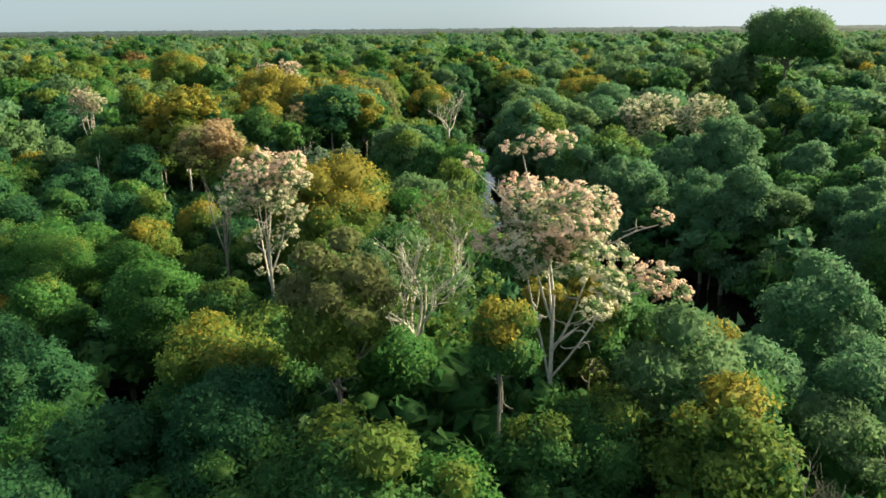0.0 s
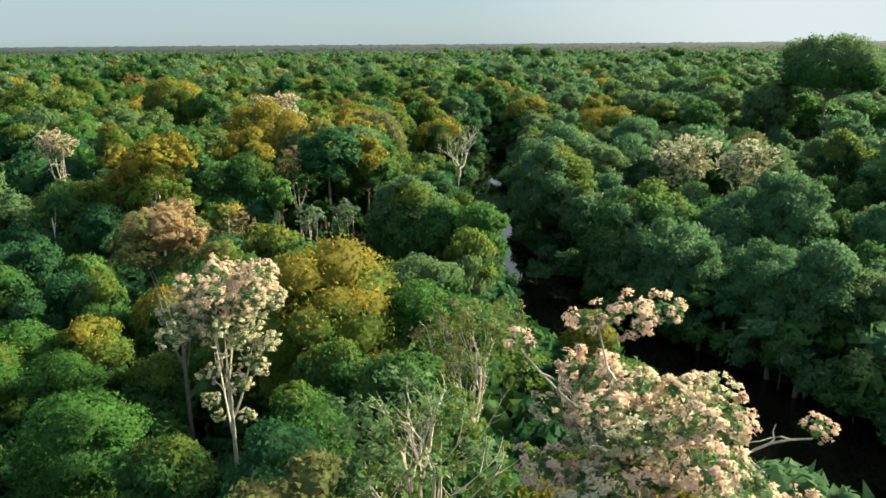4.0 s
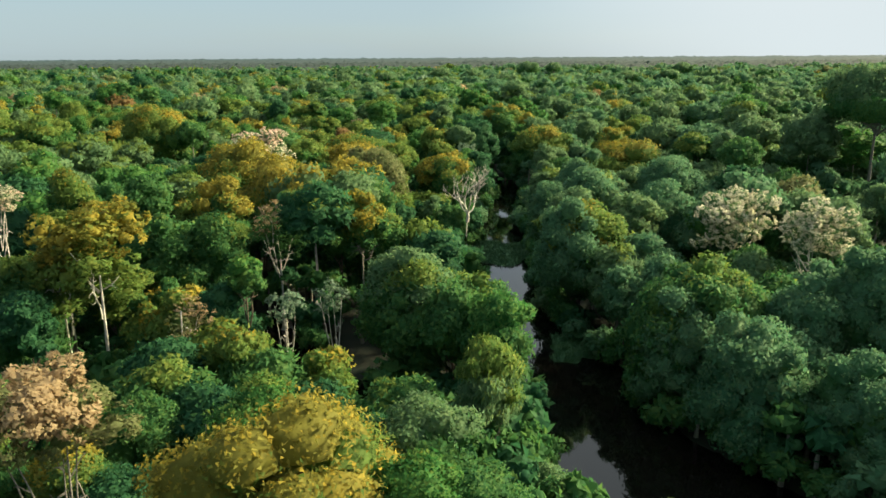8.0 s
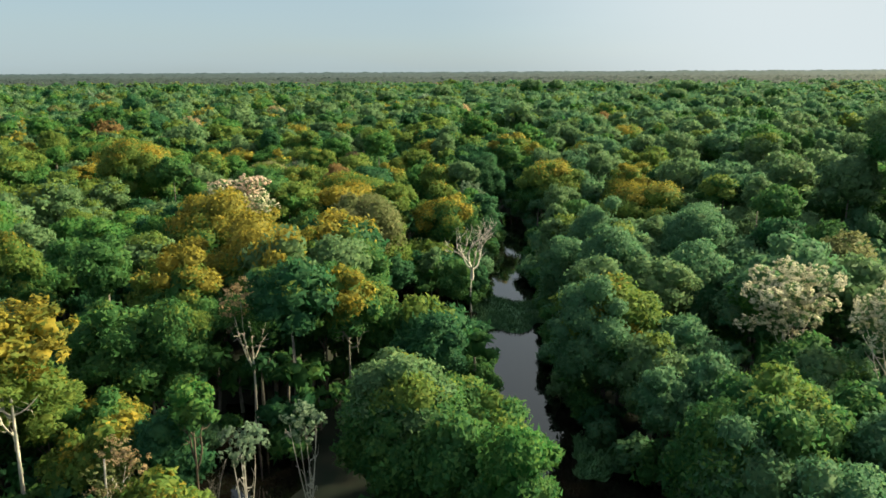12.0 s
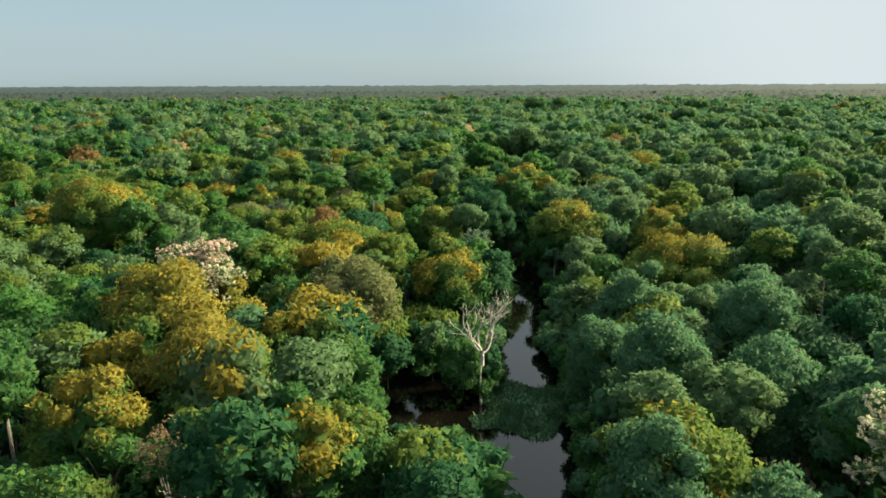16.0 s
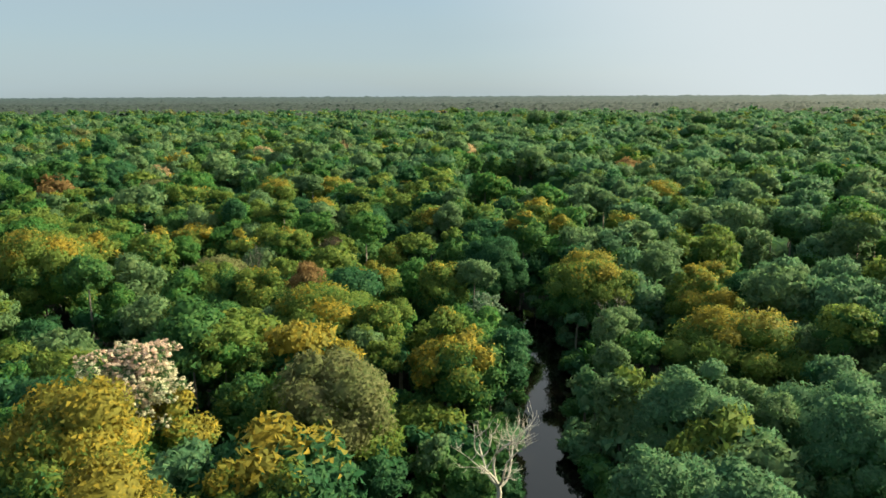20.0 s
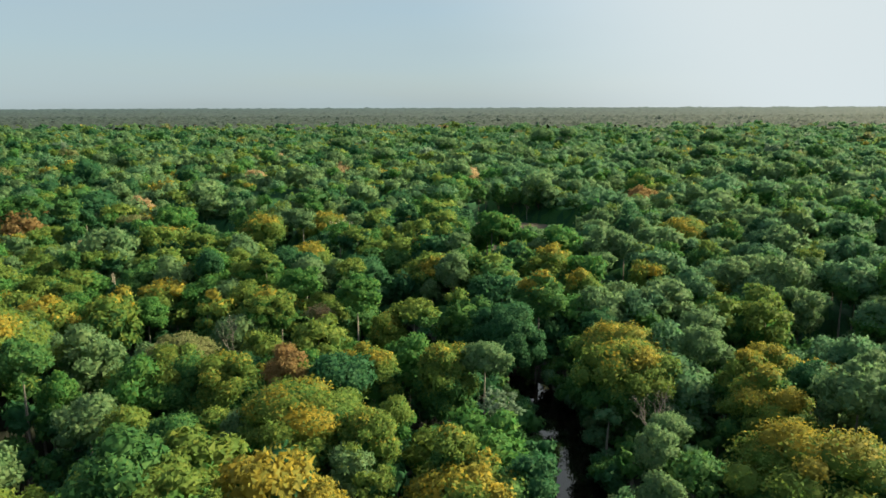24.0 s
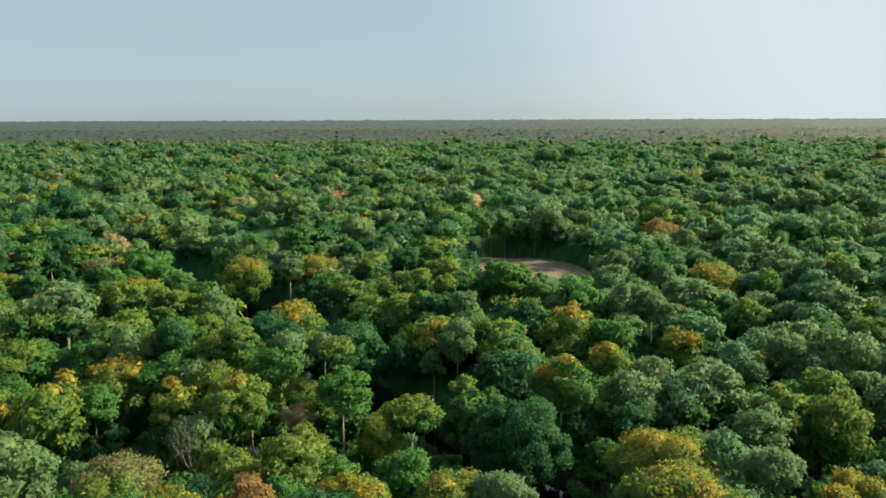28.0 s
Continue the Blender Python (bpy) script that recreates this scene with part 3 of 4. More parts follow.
def ground_height(x, y):
    x, y = np.asarray(x, float), np.asarray(y, float)
    roll = 0.35 * np.sin(x * 0.11 + 1.3) * np.cos(y * 0.09) + 0.2 * np.sin(x * 0.31 + y * 0.23)
    return np.clip(channel(x, y) * 0.28 - 0.6, -1.6, 0.25) + roll * 0.6


def foot(x, y):
    return float(ground_height(x, y)) - 0.08


grid = np.sinh(np.linspace(-6.0, 6.0, 231)) / math.sinh(6.0) * 4950
gx, gy = np.meshgrid(grid, grid + 170, indexing="ij")
gz = ground_height(gx, gy)
k = np.arange(gx.size).reshape(gx.shape)
quads = np.stack([k[:-1, :-1], k[1:, :-1], k[1:, 1:], k[:-1, 1:]], -1).reshape(-1, 4)
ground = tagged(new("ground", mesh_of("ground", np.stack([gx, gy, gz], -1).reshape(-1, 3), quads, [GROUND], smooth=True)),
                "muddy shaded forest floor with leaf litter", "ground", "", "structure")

water_grid = np.array([(x, y, 0.0) for x in (-260, 160) for y in (-60, 520)])
water = tagged(new("water", mesh_of("water", water_grid, np.array([[0, 2, 3, 1]]), [WATER])),
               "black still river water winding between flooded trees", "river", "", "structure")


# ---- the trees that stand out, front to back ----
tree("green", -4.6, 31.2, 14.0, 3.6, "near")
tree("goldgreen", 14.8, 33.4, 14.5, 3.8, "near")
tree("dark", -18.9, 34.0, 10.0, 2.4, "near")
tree("bright", -23.7, 35.3, 11.0, 2.2, "near")
tree("gold", 3.0, 35.5, 19.0, 1.8, "near")
tree("green", 5.3, 35.6, 12.0, 3.1, "near")
tree("pale", 22.6, 36.6, 12.0, 2.9, "near")
tree("green", 9.4, 37.2, 12.5, 3.9, "near")
tree("pale", 15.2, 39.0, 16.8, 5.0, "near")
tree("olivebrown", -6.1, 39.6, 21.5, 3.2, "near")
tree("goldgreen", -14.6, 41.5, 15.0, 4.0, "near")
tree("blossom", 6.7, 42.6, 24.8, 4.9, "near")
tree("gold", 9.8, 45.0, 17.0, 2.6, "near")
tree("olive", 7.6, 47.5, 15.5, 3.0, "near")
tree("dark", -29.8, 48.3, 10.5, 4.3, "near")
tree("bank", 28.7, 51.3, 15.5, 5.0, "near")
tree("greysparse", -2.3, 53.0, 19.0, 6.0, "near")
tree("green", -18.1, 56.2, 13.0, 3.4, "near")
tree("blossom", -15.2, 59.8, 23.5, 4.0, "near")
tree("bright", -26.4, 61.3, 13.0, 4.3, "near")
tree("tan", 0.7, 65.6, 18.0, 4.3, "near")
tree("gold", 10.9, 74.0, 14.2, 3.0, "near")
tree("goldgreen", 12.8, 69.5, 12.0, 2.8, "near")
tree("bright", -41.2, 70.4, 14.0, 5.4, "near")
tree("dry", -22.4, 71.3, 24.0, 3.7, "near")
tree("goldgreen", -32.5, 76.1, 13.0, 2.9, "near")
tree("olive", -12.0, 77.4, 19.8, 8.2, "near")
tree("bank", 36.5, 96.5, 14.0, 6.4, "near")
tree("weep", 1.1, 94.6, 16.0, 3.3, "near")
tree("bank", 27.0, 104.5, 14.5, 5.9)
tree("bank", 40.7, 103.7, 9.0, 6.2)
tree("drybare", -28.1, 105.2, 17.4, 3.2)
tree("bank", 23.6, 113.0, 15.0, 6.0)
tree("bank", 32.8, 107.7, 12.0, 5.2)
tree("cecropia", -19.2, 109.3, 15.8, 2.2)
tree("bright", -23.3, 109.6, 19.5, 1.9)
tree("dark", -26.2, 110.6, 16.5, 3.1)
tree("green", -51.4, 112.2, 18.5, 6.7)
tree("goldleft", -40.3, 112.7, 25.0, 6.0)
tree("bank", 44.2, 113.2, 19.0, 6.0)
tree("cecropia", -14.9, 113.6, 15.8, 2.3)
tree("green", 26.5, 116.3, 17.0, 8.4)
tree("green", -5.9, 117.1, 17.0, 6.2)
tree("pale", -7.0, 119.0, 18.0, 5.6)
tree("green", -1.8, 124.5, 13.5, 4.6)
tree("creamblossom", 45.5, 130.2, 21.6, 4.9)
tree("green", -32.6, 130.7, 19.5, 4.1)
tree("green", -39.2, 131.3, 19.5, 6.4)
tree("green", 38.0, 134.5, 13.5, 5.6)
tree("gold", -14.5, 138.4, 21.0, 3.6)
tree("dark", -4.3, 138.4, 15.3, 4.2)
tree("bank", 25.5, 138.4, 15.0, 6.5)
tree("drytop", -27.0, 139.4, 20.0, 4.6)
tree("blossom", -67.8, 140.1, 22.8, 3.5)
tree("bank", 15.8, 140.9, 19.5, 5.7)
tree("creamblossom", 39.1, 142.0, 21.0, 6.0)
tree("goldgreen", 17.1, 142.7, 18.2, 7.0)
tree("gold", -36.1, 143.4, 22.0, 4.2)
tree("green", -19.3, 146.3, 19.5, 4.1)
tree("green", -13.5, 148.1, 17.2, 4.4)
tree("goldgreen", -39.7, 148.3, 19.5, 6.6)
tree("goldgreen", -63.8, 153.8, 22.0, 4.4)
tree("gold", -41.9, 159.4, 19.5, 5.2)
tree("gold", -30.8, 159.8, 23.0, 8.0)
tree("green", -16.4, 160.8, 19.0, 4.6)
tree("bank", 35.6, 163.8, 18.0, 6.3)
tree("bank", 23.6, 167.5, 19.5, 5.7)
tree("gold", -24.7, 168.4, 19.5, 2.6)
tree("goldgreen", -19.4, 168.5, 19.5, 2.9)
tree("gold", -43.2, 176.0, 24.2, 8.8)
tree("bank", 17.0, 178.0, 15.5, 4.6)
tree("bank", 21.4, 180.3, 14.0, 8.3)
tree("bank", 40.4, 182.3, 19.5, 5.8)
tree("gold", -36.7, 183.7, 19.5, 4.9)
bare_tree(1.2, 184.4, 18.4, 5.6, 2, 7.0, "white")
tree("blossom", -40.2, 185.0, 26.2, 5.9, None, 1.5)
tree("bank", 44.6, 192.5, 18.0, 10.1)
tree("olivebrown", -19.4, 194.3, 20.2, 8.6)
tree("bank", 25.9, 195.6, 19.5, 7.8)
tree("emergent", 94.5, 205.3, 37.4, 12.8)
tree("gold", -3.8, 213.4, 16.8, 7.0)
tree("dark", 4.2, 216.6, 16.8, 4.3)
tree("goldgreen", -5.2, 219.0, 19.5, 3.3)
tree("goldgreen", 41.3, 219.5, 19.0, 11.0)
tree("green", -42.3, 220.5, 19.5, 5.7)
tree("goldgreen", -16.8, 225.9, 17.8, 4.0)
tree("goldgreen", -26.4, 232.2, 19.5, 10.7)
tree("cecropia", 1.8, 237.3, 16.8, 3.5)
tree("goldgreen", 43.6, 238.5, 19.5, 7.3)
tree("goldgreen", -42.8, 245.1, 19.5, 6.0)
tree("goldgreen", 43.2, 247.0, 19.5, 4.8)
tree("green", -51.2, 248.9, 19.5, 7.5)
tree("rust", -32.5, 249.1, 19.5, 4.8)
tree("goldgreen", -7.2, 249.4, 19.5, 4.5)
tree("goldgreen", -19.7, 251.2, 19.5, 5.4)
tree("goldgreen", 48.2, 251.2, 19.5, 7.2)
tree("goldgreen", 23.6, 251.3, 19.5, 8.3)
tree("goldgreen", -6.7, 251.4, 19.0, 5.8)
tree("goldgreen", -89.1, 251.6, 26.2, 11.0)
tree("olivebrown", -54.3, 255.1, 19.5, 7.4)
tree("goldgreen", 26.0, 266.6, 18.5, 10.5)
bare_tree(-49.2, 270.0, 19.5, 3.1, 3, 7.8, "grey")
tree("dry", -31.8, 271.7, 20.0, 3.0)
tree("goldgreen", -19.0, 273.0, 18.5, 4.0)
tree("dark", 5.8, 274.9, 19.5, 7.1)
tree("goldgreen", -79.0, 281.1, 19.5, 6.7)
tree("green", 1.2, 281.5, 19.5, 5.4)
tree("green", 50.8, 281.5, 19.5, 6.9)
tree("goldgreen", -93.9, 283.5, 19.5, 7.5)
tree("goldgreen", -56.9, 285.8, 19.5, 5.0)
tree("green", -4.7, 287.0, 19.5, 5.7)
tree("goldgreen", -80.5, 289.3, 19.5, 5.7)
tree("goldgreen", -45.5, 289.5, 19.5, 8.4)
tree("green", 64.2, 292.2, 19.5, 8.6)
tree("goldgreen", -75.0, 300.1, 18.0, 8.9)
tree("goldgreen", 26.5, 308.9, 19.5, 5.3)
tree("goldgreen", -50.1, 313.4, 19.5, 4.6)
tree("green", 4.4, 323.2, 20.5, 9.2)
tree("dark", -30.6, 323.7, 19.5, 7.9)
tree("goldgreen", 46.0, 323.8, 18.2, 6.2)
tree("gold", -11.6, 325.2, 19.2, 5.3)
tree("green", -68.0, 328.3, 19.5, 8.8)
tree("goldgreen", 20.7, 331.1, 20.8, 6.8)
tree("goldgreen", -48.7, 339.0, 19.5, 8.6)
tree("goldgreen", 22.9, 339.4, 19.5, 7.9)
tree("goldgreen", -48.5, 342.8, 19.5, 6.6)
tree("green", 70.6, 345.3, 19.5, 7.3)
tree("green", -22.4, 351.0, 19.5, 9.1)
tree("drypink", -120.2, 357.5, 19.5, 5.8)
tree("goldgreen", 41.4, 357.8, 19.5, 4.7)
tree("goldgreen", -96.5, 361.5, 21.2, 10.1)
tree("goldgreen", 77.1, 388.7, 19.5, 9.9)
tree("goldgreen", -77.3, 397.8, 19.5, 10.4)
bare_tree(-47.0, 397.8, 19.5, 5.1, 4, 8.8, "white")
tree("goldgreen", -55.9, 406.3, 19.5, 10.2)
tree("drypink", -140.9, 440.2, 21.2, 8.0)
tree("rust", 88.2, 492.0, 19.5, 11.0)
bare_tree(-38.6, 540.9, 19.5, 8.8, 5, 7.8, "grey")
bare_tree(51.0, 551.3, 20.0, 11.7, 6, 8.0, "grey")
tree("drypink", -131.7, 587.6, 19.5, 8.6)
tree("drypink", 0.4, 602.7, 19.5, 10.6)
tree("drypink", -89.6, 643.8, 19.5, 11.0)
tree("drypink", -191.3, 668.5, 19.5, 11.0)
bare_tree(-7.7, 898.4, 20.0, 10.0, 7, 9.0, "white")


# ---- side limbs of the great blossom tree ----
great = [ob for ob in scene.objects if ob.name.startswith("rainforest_tree") and ob["label"].startswith("tree in full pale pink") and ob.location.y < 50][0]
for bx, by, bz, size in ((-2.4, 0.4, 25.8, 0.95), (-0.9, 0.2, 25.9, 1.15), (0.4, 0.3, 26.2, 0.9), (-5.0, 0.3, 24.9, 0.8), (6.3, -0.3, 21.6, 0.75),
                         (5.0, -0.4, 18.2, 1.0), (6.6, -0.6, 18.0, 1.25), (7.8, -0.5, 17.0, 1.1), (6.4, 0.8, 16.6, 1.0)):
    part("leaf_clump", random.Random(round(bx * 10)).choice(clump_meshes("tuft", "blossom")), great, Matrix.LocRotScale((bx, by, bz), Euler((0.2, 0.1, bx)), (size, size, size * 0.8)))["kind"] = "stuff"
for a, b in (((0, 0, 17), (-2.0, 0.4, 25.4)), ((-0.6, 0, 20), (-4.9, 0.3, 24.6)), ((0, 0, 13), (6.4, -0.5, 17.4)), ((2.5, 0, 19), (6.2, -0.3, 21.2))):
    part("limb", limb_meshes("white")[1], great, limb_pose(a, b, 3.6))


# ---- dead snag ----
def dead_snag(x, y, top, seed):
    ob = tagged(new("dead_snag"), "thin bleached dead snag with a broken tip", "dead tree", "dead snags", "")
    ob.matrix_basis = pose(x, y, foot(x, y))
    part("trunk", trunk_meshes("white")[seed % 5], ob, Matrix.LocRotScale((0, 0, 0), None, (0.14, 0.14, top)))
    part("limb", limb_meshes("white")[seed % 5], ob, limb_pose((0, 0, top * 0.86), (0.5, 0.1, top * 1.08), 1.6))
    return ob


dead_snag(-10.9, 36.0, 12.6, 1)
dead_snag(-20.5, 88.0, 12.0, 2)
dead_snag(-46.5, 118.0, 17.0, 3)
dead_snag(-51.0, 106.0, 15.0, 4)
bare_tree(18.2, 28.5, 14.6, 3.2, 51, 3.0, "grey", "half-bare grey tree with tangled twigs at the bank")
bare_tree(-19.0, 82.5, 10.5, 2.6, 52, 3.5, "white", "slender leafless sapling with pale forked stems")
bare_tree(26.5, 241.5, 15.0, 4.0, 53, 6.0, "grey", "grey leafless tree among green crowns")
bare_tree(-24.0, 113.0, 10.0, 2.0, 54, 1.5, "white", "slender leafless sapling with pale forked stems")


# ---- floating meadows on the river ----
MEADOW, mn, ml, mb = node_material("floating_meadow_grass")
ml.new(mixed(mn, ml, ramped(mn, ml, world_noise(mn, ml, 0.8, 5.0), 0.35, 0.65), (0.046, 0.120, 0.046), (0.084, 0.170, 0.058)), mb.inputs["Base Color"])
mb.inputs["Roughness"].default_value = 0.7


def floating_meadow(x, y, rx, ry, seed, blades=2600):
    rg = np.random.default_rng(seed)
    a, k = rg.uniform(0, 6.28, blades), np.sqrt(rg.random(blades))
    edge = 1 + 0.22 * np.sin(3 * a + seed) + 0.12 * np.sin(7 * a)
    c = np.stack([x + rx * k * edge * np.cos(a), y + ry * k * edge * np.sin(a), np.full(blades, 0.02)], 1)
    side = unit(rg.normal(size=(blades, 3)) * [1, 1, 0])
    tip = rg.normal(size=(blades, 3)) * [0.30, 0.30, 0.1] + [0, 0, 0.55]
    w = 0.16
    v = np.stack([c - side * w, c + side * w, c + tip * rg.uniform(0.5, 1.4, (blades, 1))], 1).reshape(-1, 3)
    t = np.linspace(0, 2 * np.pi, 48, endpoint=False)
    e = 1 + 0.22 * np.sin(3 * t + seed) + 0.12 * np.sin(7 * t)
    rim = np.stack([x + rx * e * np.cos(t), y + ry * e * np.sin(t), np.full(48, 0.03)], 1)
    pad = np.concatenate([rim, [[x, y, 0.30]]]), np.array([(i, (i + 1) % 48, 48) for i in range(48)])
    me = mesh_of("floating_meadow", *joined([(v, np.arange(len(v)).reshape(-1, 3)), pad]), [MEADOW])
    return tagged(new("floating_meadow", me), "mat of dark green floating grass on the river", "floating meadow", "", "stuff")


floating_meadow(9.5, 183.5, 8.5, 8.5, 1, 6000)
floating_meadow(14.6, 131.5, 3.2, 4.4, 2, 1800)
floating_meadow(-7.5, 111.5, 3.2, 2.2, 3, 900)
floating_meadow(4.5, 179.0, 4.5, 4.0, 4, 1500)

tree("goldleft", -44.0, 113.2, 20.5, 3.4)

# bushes standing in the water at the bend
tree("green", -1.6, 187.5, 9.0, 4.0)
tree("dark", 2.2, 189.0, 8.0, 2.6)
tree("pale", -6.4, 193.5, 10.0, 2.6)
tree("dark", -13.5, 189.5, 9.5, 3.6)

# low tufts down the trunk of the second blossom tree
second = [ob for ob in scene.objects if ob.name.startswith("rainforest_tree") and ob["label"].startswith("tree in full pale pink") and 50 < ob.location.y < 70][0]
for bx, by, bz, size in ((0.9, -0.4, 15.0, 1.0), (-1.0, -0.3, 15.6, 0.9), (1.9, -0.3, 16.2, 1.1), (2.4, 0.3, 17.4, 1.0), (-1.3, 0.2, 13.4, 0.8), (1.2, -0.2, 12.6, 0.7), (-0.9, 0.4, 12.2, 0.6), (3.6, 0.0, 20.6, 0.8), (-2.8, 0.2, 18.0, 0.9)):
    part("leaf_clump", random.Random(round(bx * 10)).choice(clump_meshes("tuft", "cream")), second, Matrix.LocRotScale((bx, by, bz), Euler((0.2, 0.1, bx)), (size, size, size * 0.8)))["kind"] = "stuff"

# ---- the rest of the woods ----
CLEARING = (22, 444)


def canopy(x, y):
    """The usual height of the canopy's tops at (x, y)."""
    low = np.clip((105 - y) / 40, 0, 1) * np.clip((-8 - x) / 12, 0, 1)
    front = np.clip((40 - y) / 10, 0, 1)
    hollow = np.exp(-((x + 64) / 16) ** 2 - ((y - 222) / 24) ** 2)
    return 16.5 - 6.0 * hollow - 5.0 * low - 3.5 * front * (1 - low) + np.clip((y - 180) / 120, 0, 1) * 2.0


def spread(n, x0, x1, y0, y1, gap, taken, seed, inside, bank=1.5):
    """Up to n places at least gap apart, off the water and off the places taken already."""
    rg = np.random.default_rng(seed)
    cells, out = {}, []
    cell = 12.0
    for tx, ty, tr in taken:
        cells.setdefault((int(tx // cell), int(ty // cell)), []).append((tx, ty, tr))
    tries = rg.uniform((x0, y0), (x1, y1), (n * 6, 2))
    tries = tries[inside(tries[:, 0], tries[:, 1])]
    tries = tries[channel(tries[:, 0], tries[:, 1]) > bank]
    for px, py in tries:
        ci, cj = int(px // cell), int(py // cell)
        ok = True
        for i in (ci - 1, ci, ci + 1):
            for j in (cj - 1, cj, cj + 1):
                for qx, qy, qr in cells.get((i, j), ()):
                    if (px - qx) ** 2 + (py - qy) ** 2 < (qr * 0.62 + gap) ** 2:
                        ok = False
        if ok:
            out.append((float(px), float(py)))
            cells.setdefault((ci, cj), []).append((px, py, gap * 0.9))
            if len(out) == n:
                break
    return out


def in_view(x, y, margin):
    return np.abs(x) < 0.63 * y + margin


def off_clearing(x, y):
    return np.hypot((x - CLEARING[0]) / 30, (y - CLEARING[1]) / 54) > 1


# mostly dark kinds, the front left's shade put into leaf colour
SHADE_FILL = ["green"] * 4 + ["dark"] * 5 + ["bright"] * 3 + ["gold"]
# paler, bluer kinds for the right bank, haze put into leaf colour
HAZE_BANK_FILL = ["bank"] * 6 + ["pale"] * 3 + ["green"] * 3 + ["goldgreen"]
FILL = ["green"] * 5 + ["dark"] * 3 + ["bright"] * 3 + ["pale"] * 2 + ["goldgreen"] * 5 + ["gold"] * 1 + ["olive"] * 1
pick = random.Random(5)


def off_river_view(x, y):
    """Away from the bend and the dark openings where only low growth stands."""
    open_ground = (np.hypot(x + 26, y - 126) > 9) & (np.hypot(x + 37, y - 100) > 8) & (np.hypot(x + 4, y - 176) > 12) & (np.hypot(x + 1, y - 153) > 9)
    return open_ground & (np.hypot(x - 27, y - 78) > 13) & (np.hypot(x - 12, y - 90) > 8)


def in_light(x, y):
    """Outside the dark hollow of black water and trunks behind the slender pale trees."""
    return (np.hypot((x + 20) / 12, (y - 118) / 15) > 1) & (np.hypot(x + 8, y - 104) > 5) & (np.hypot((x + 5) / 9, (y - 174) / 15) > 1)


def front_of_river(x, y, reach=11):
    """Just before the river, where only low growth stands."""
    wide = np.where(np.asarray(y) > 255, 1.35, 1.0)
    return (channel(x, y + reach * wide) < 1.5) | (channel(x, y + reach * wide * 0.66) < 1.5) | (channel(x, y + reach * wide * 0.33) < 1.5)


nearby = spread(140, -75, 75, 17, 130, 2.3, TREES, 11, lambda x, y: in_view(x, y, 4) & off_river_view(x, y) & in_light(x, y), 2.6)
for px, py in nearby:
    h = float(canopy(px, py)) * pick.uniform(0.72, 1.02)
    if 4 < px < 24 and 52 < py < 100:
        h = min(h, 10.0)
    tree(pick.choice(HAZE_BANK_FILL if px > 14 else SHADE_FILL if px < -8 and py < 100 else FILL), round(px, 1), round(py, 1), round(h, 1), round(pick.uniform(2.8, 4.4), 1), "near" if py < 90 else None, more=0.85)


for px, py in spread(22, 5, 45, 55, 100, 1.6, TREES, 15, lambda x, y: ~off_river_view(x, y), 0.5):
    tree(pick.choice(["green", "bright", "pale", "dark"]), round(px, 1), round(py, 1), round(pick.uniform(5.0, 7.5), 1), round(pick.uniform(1.8, 2.6), 1), "near", more=0.7)


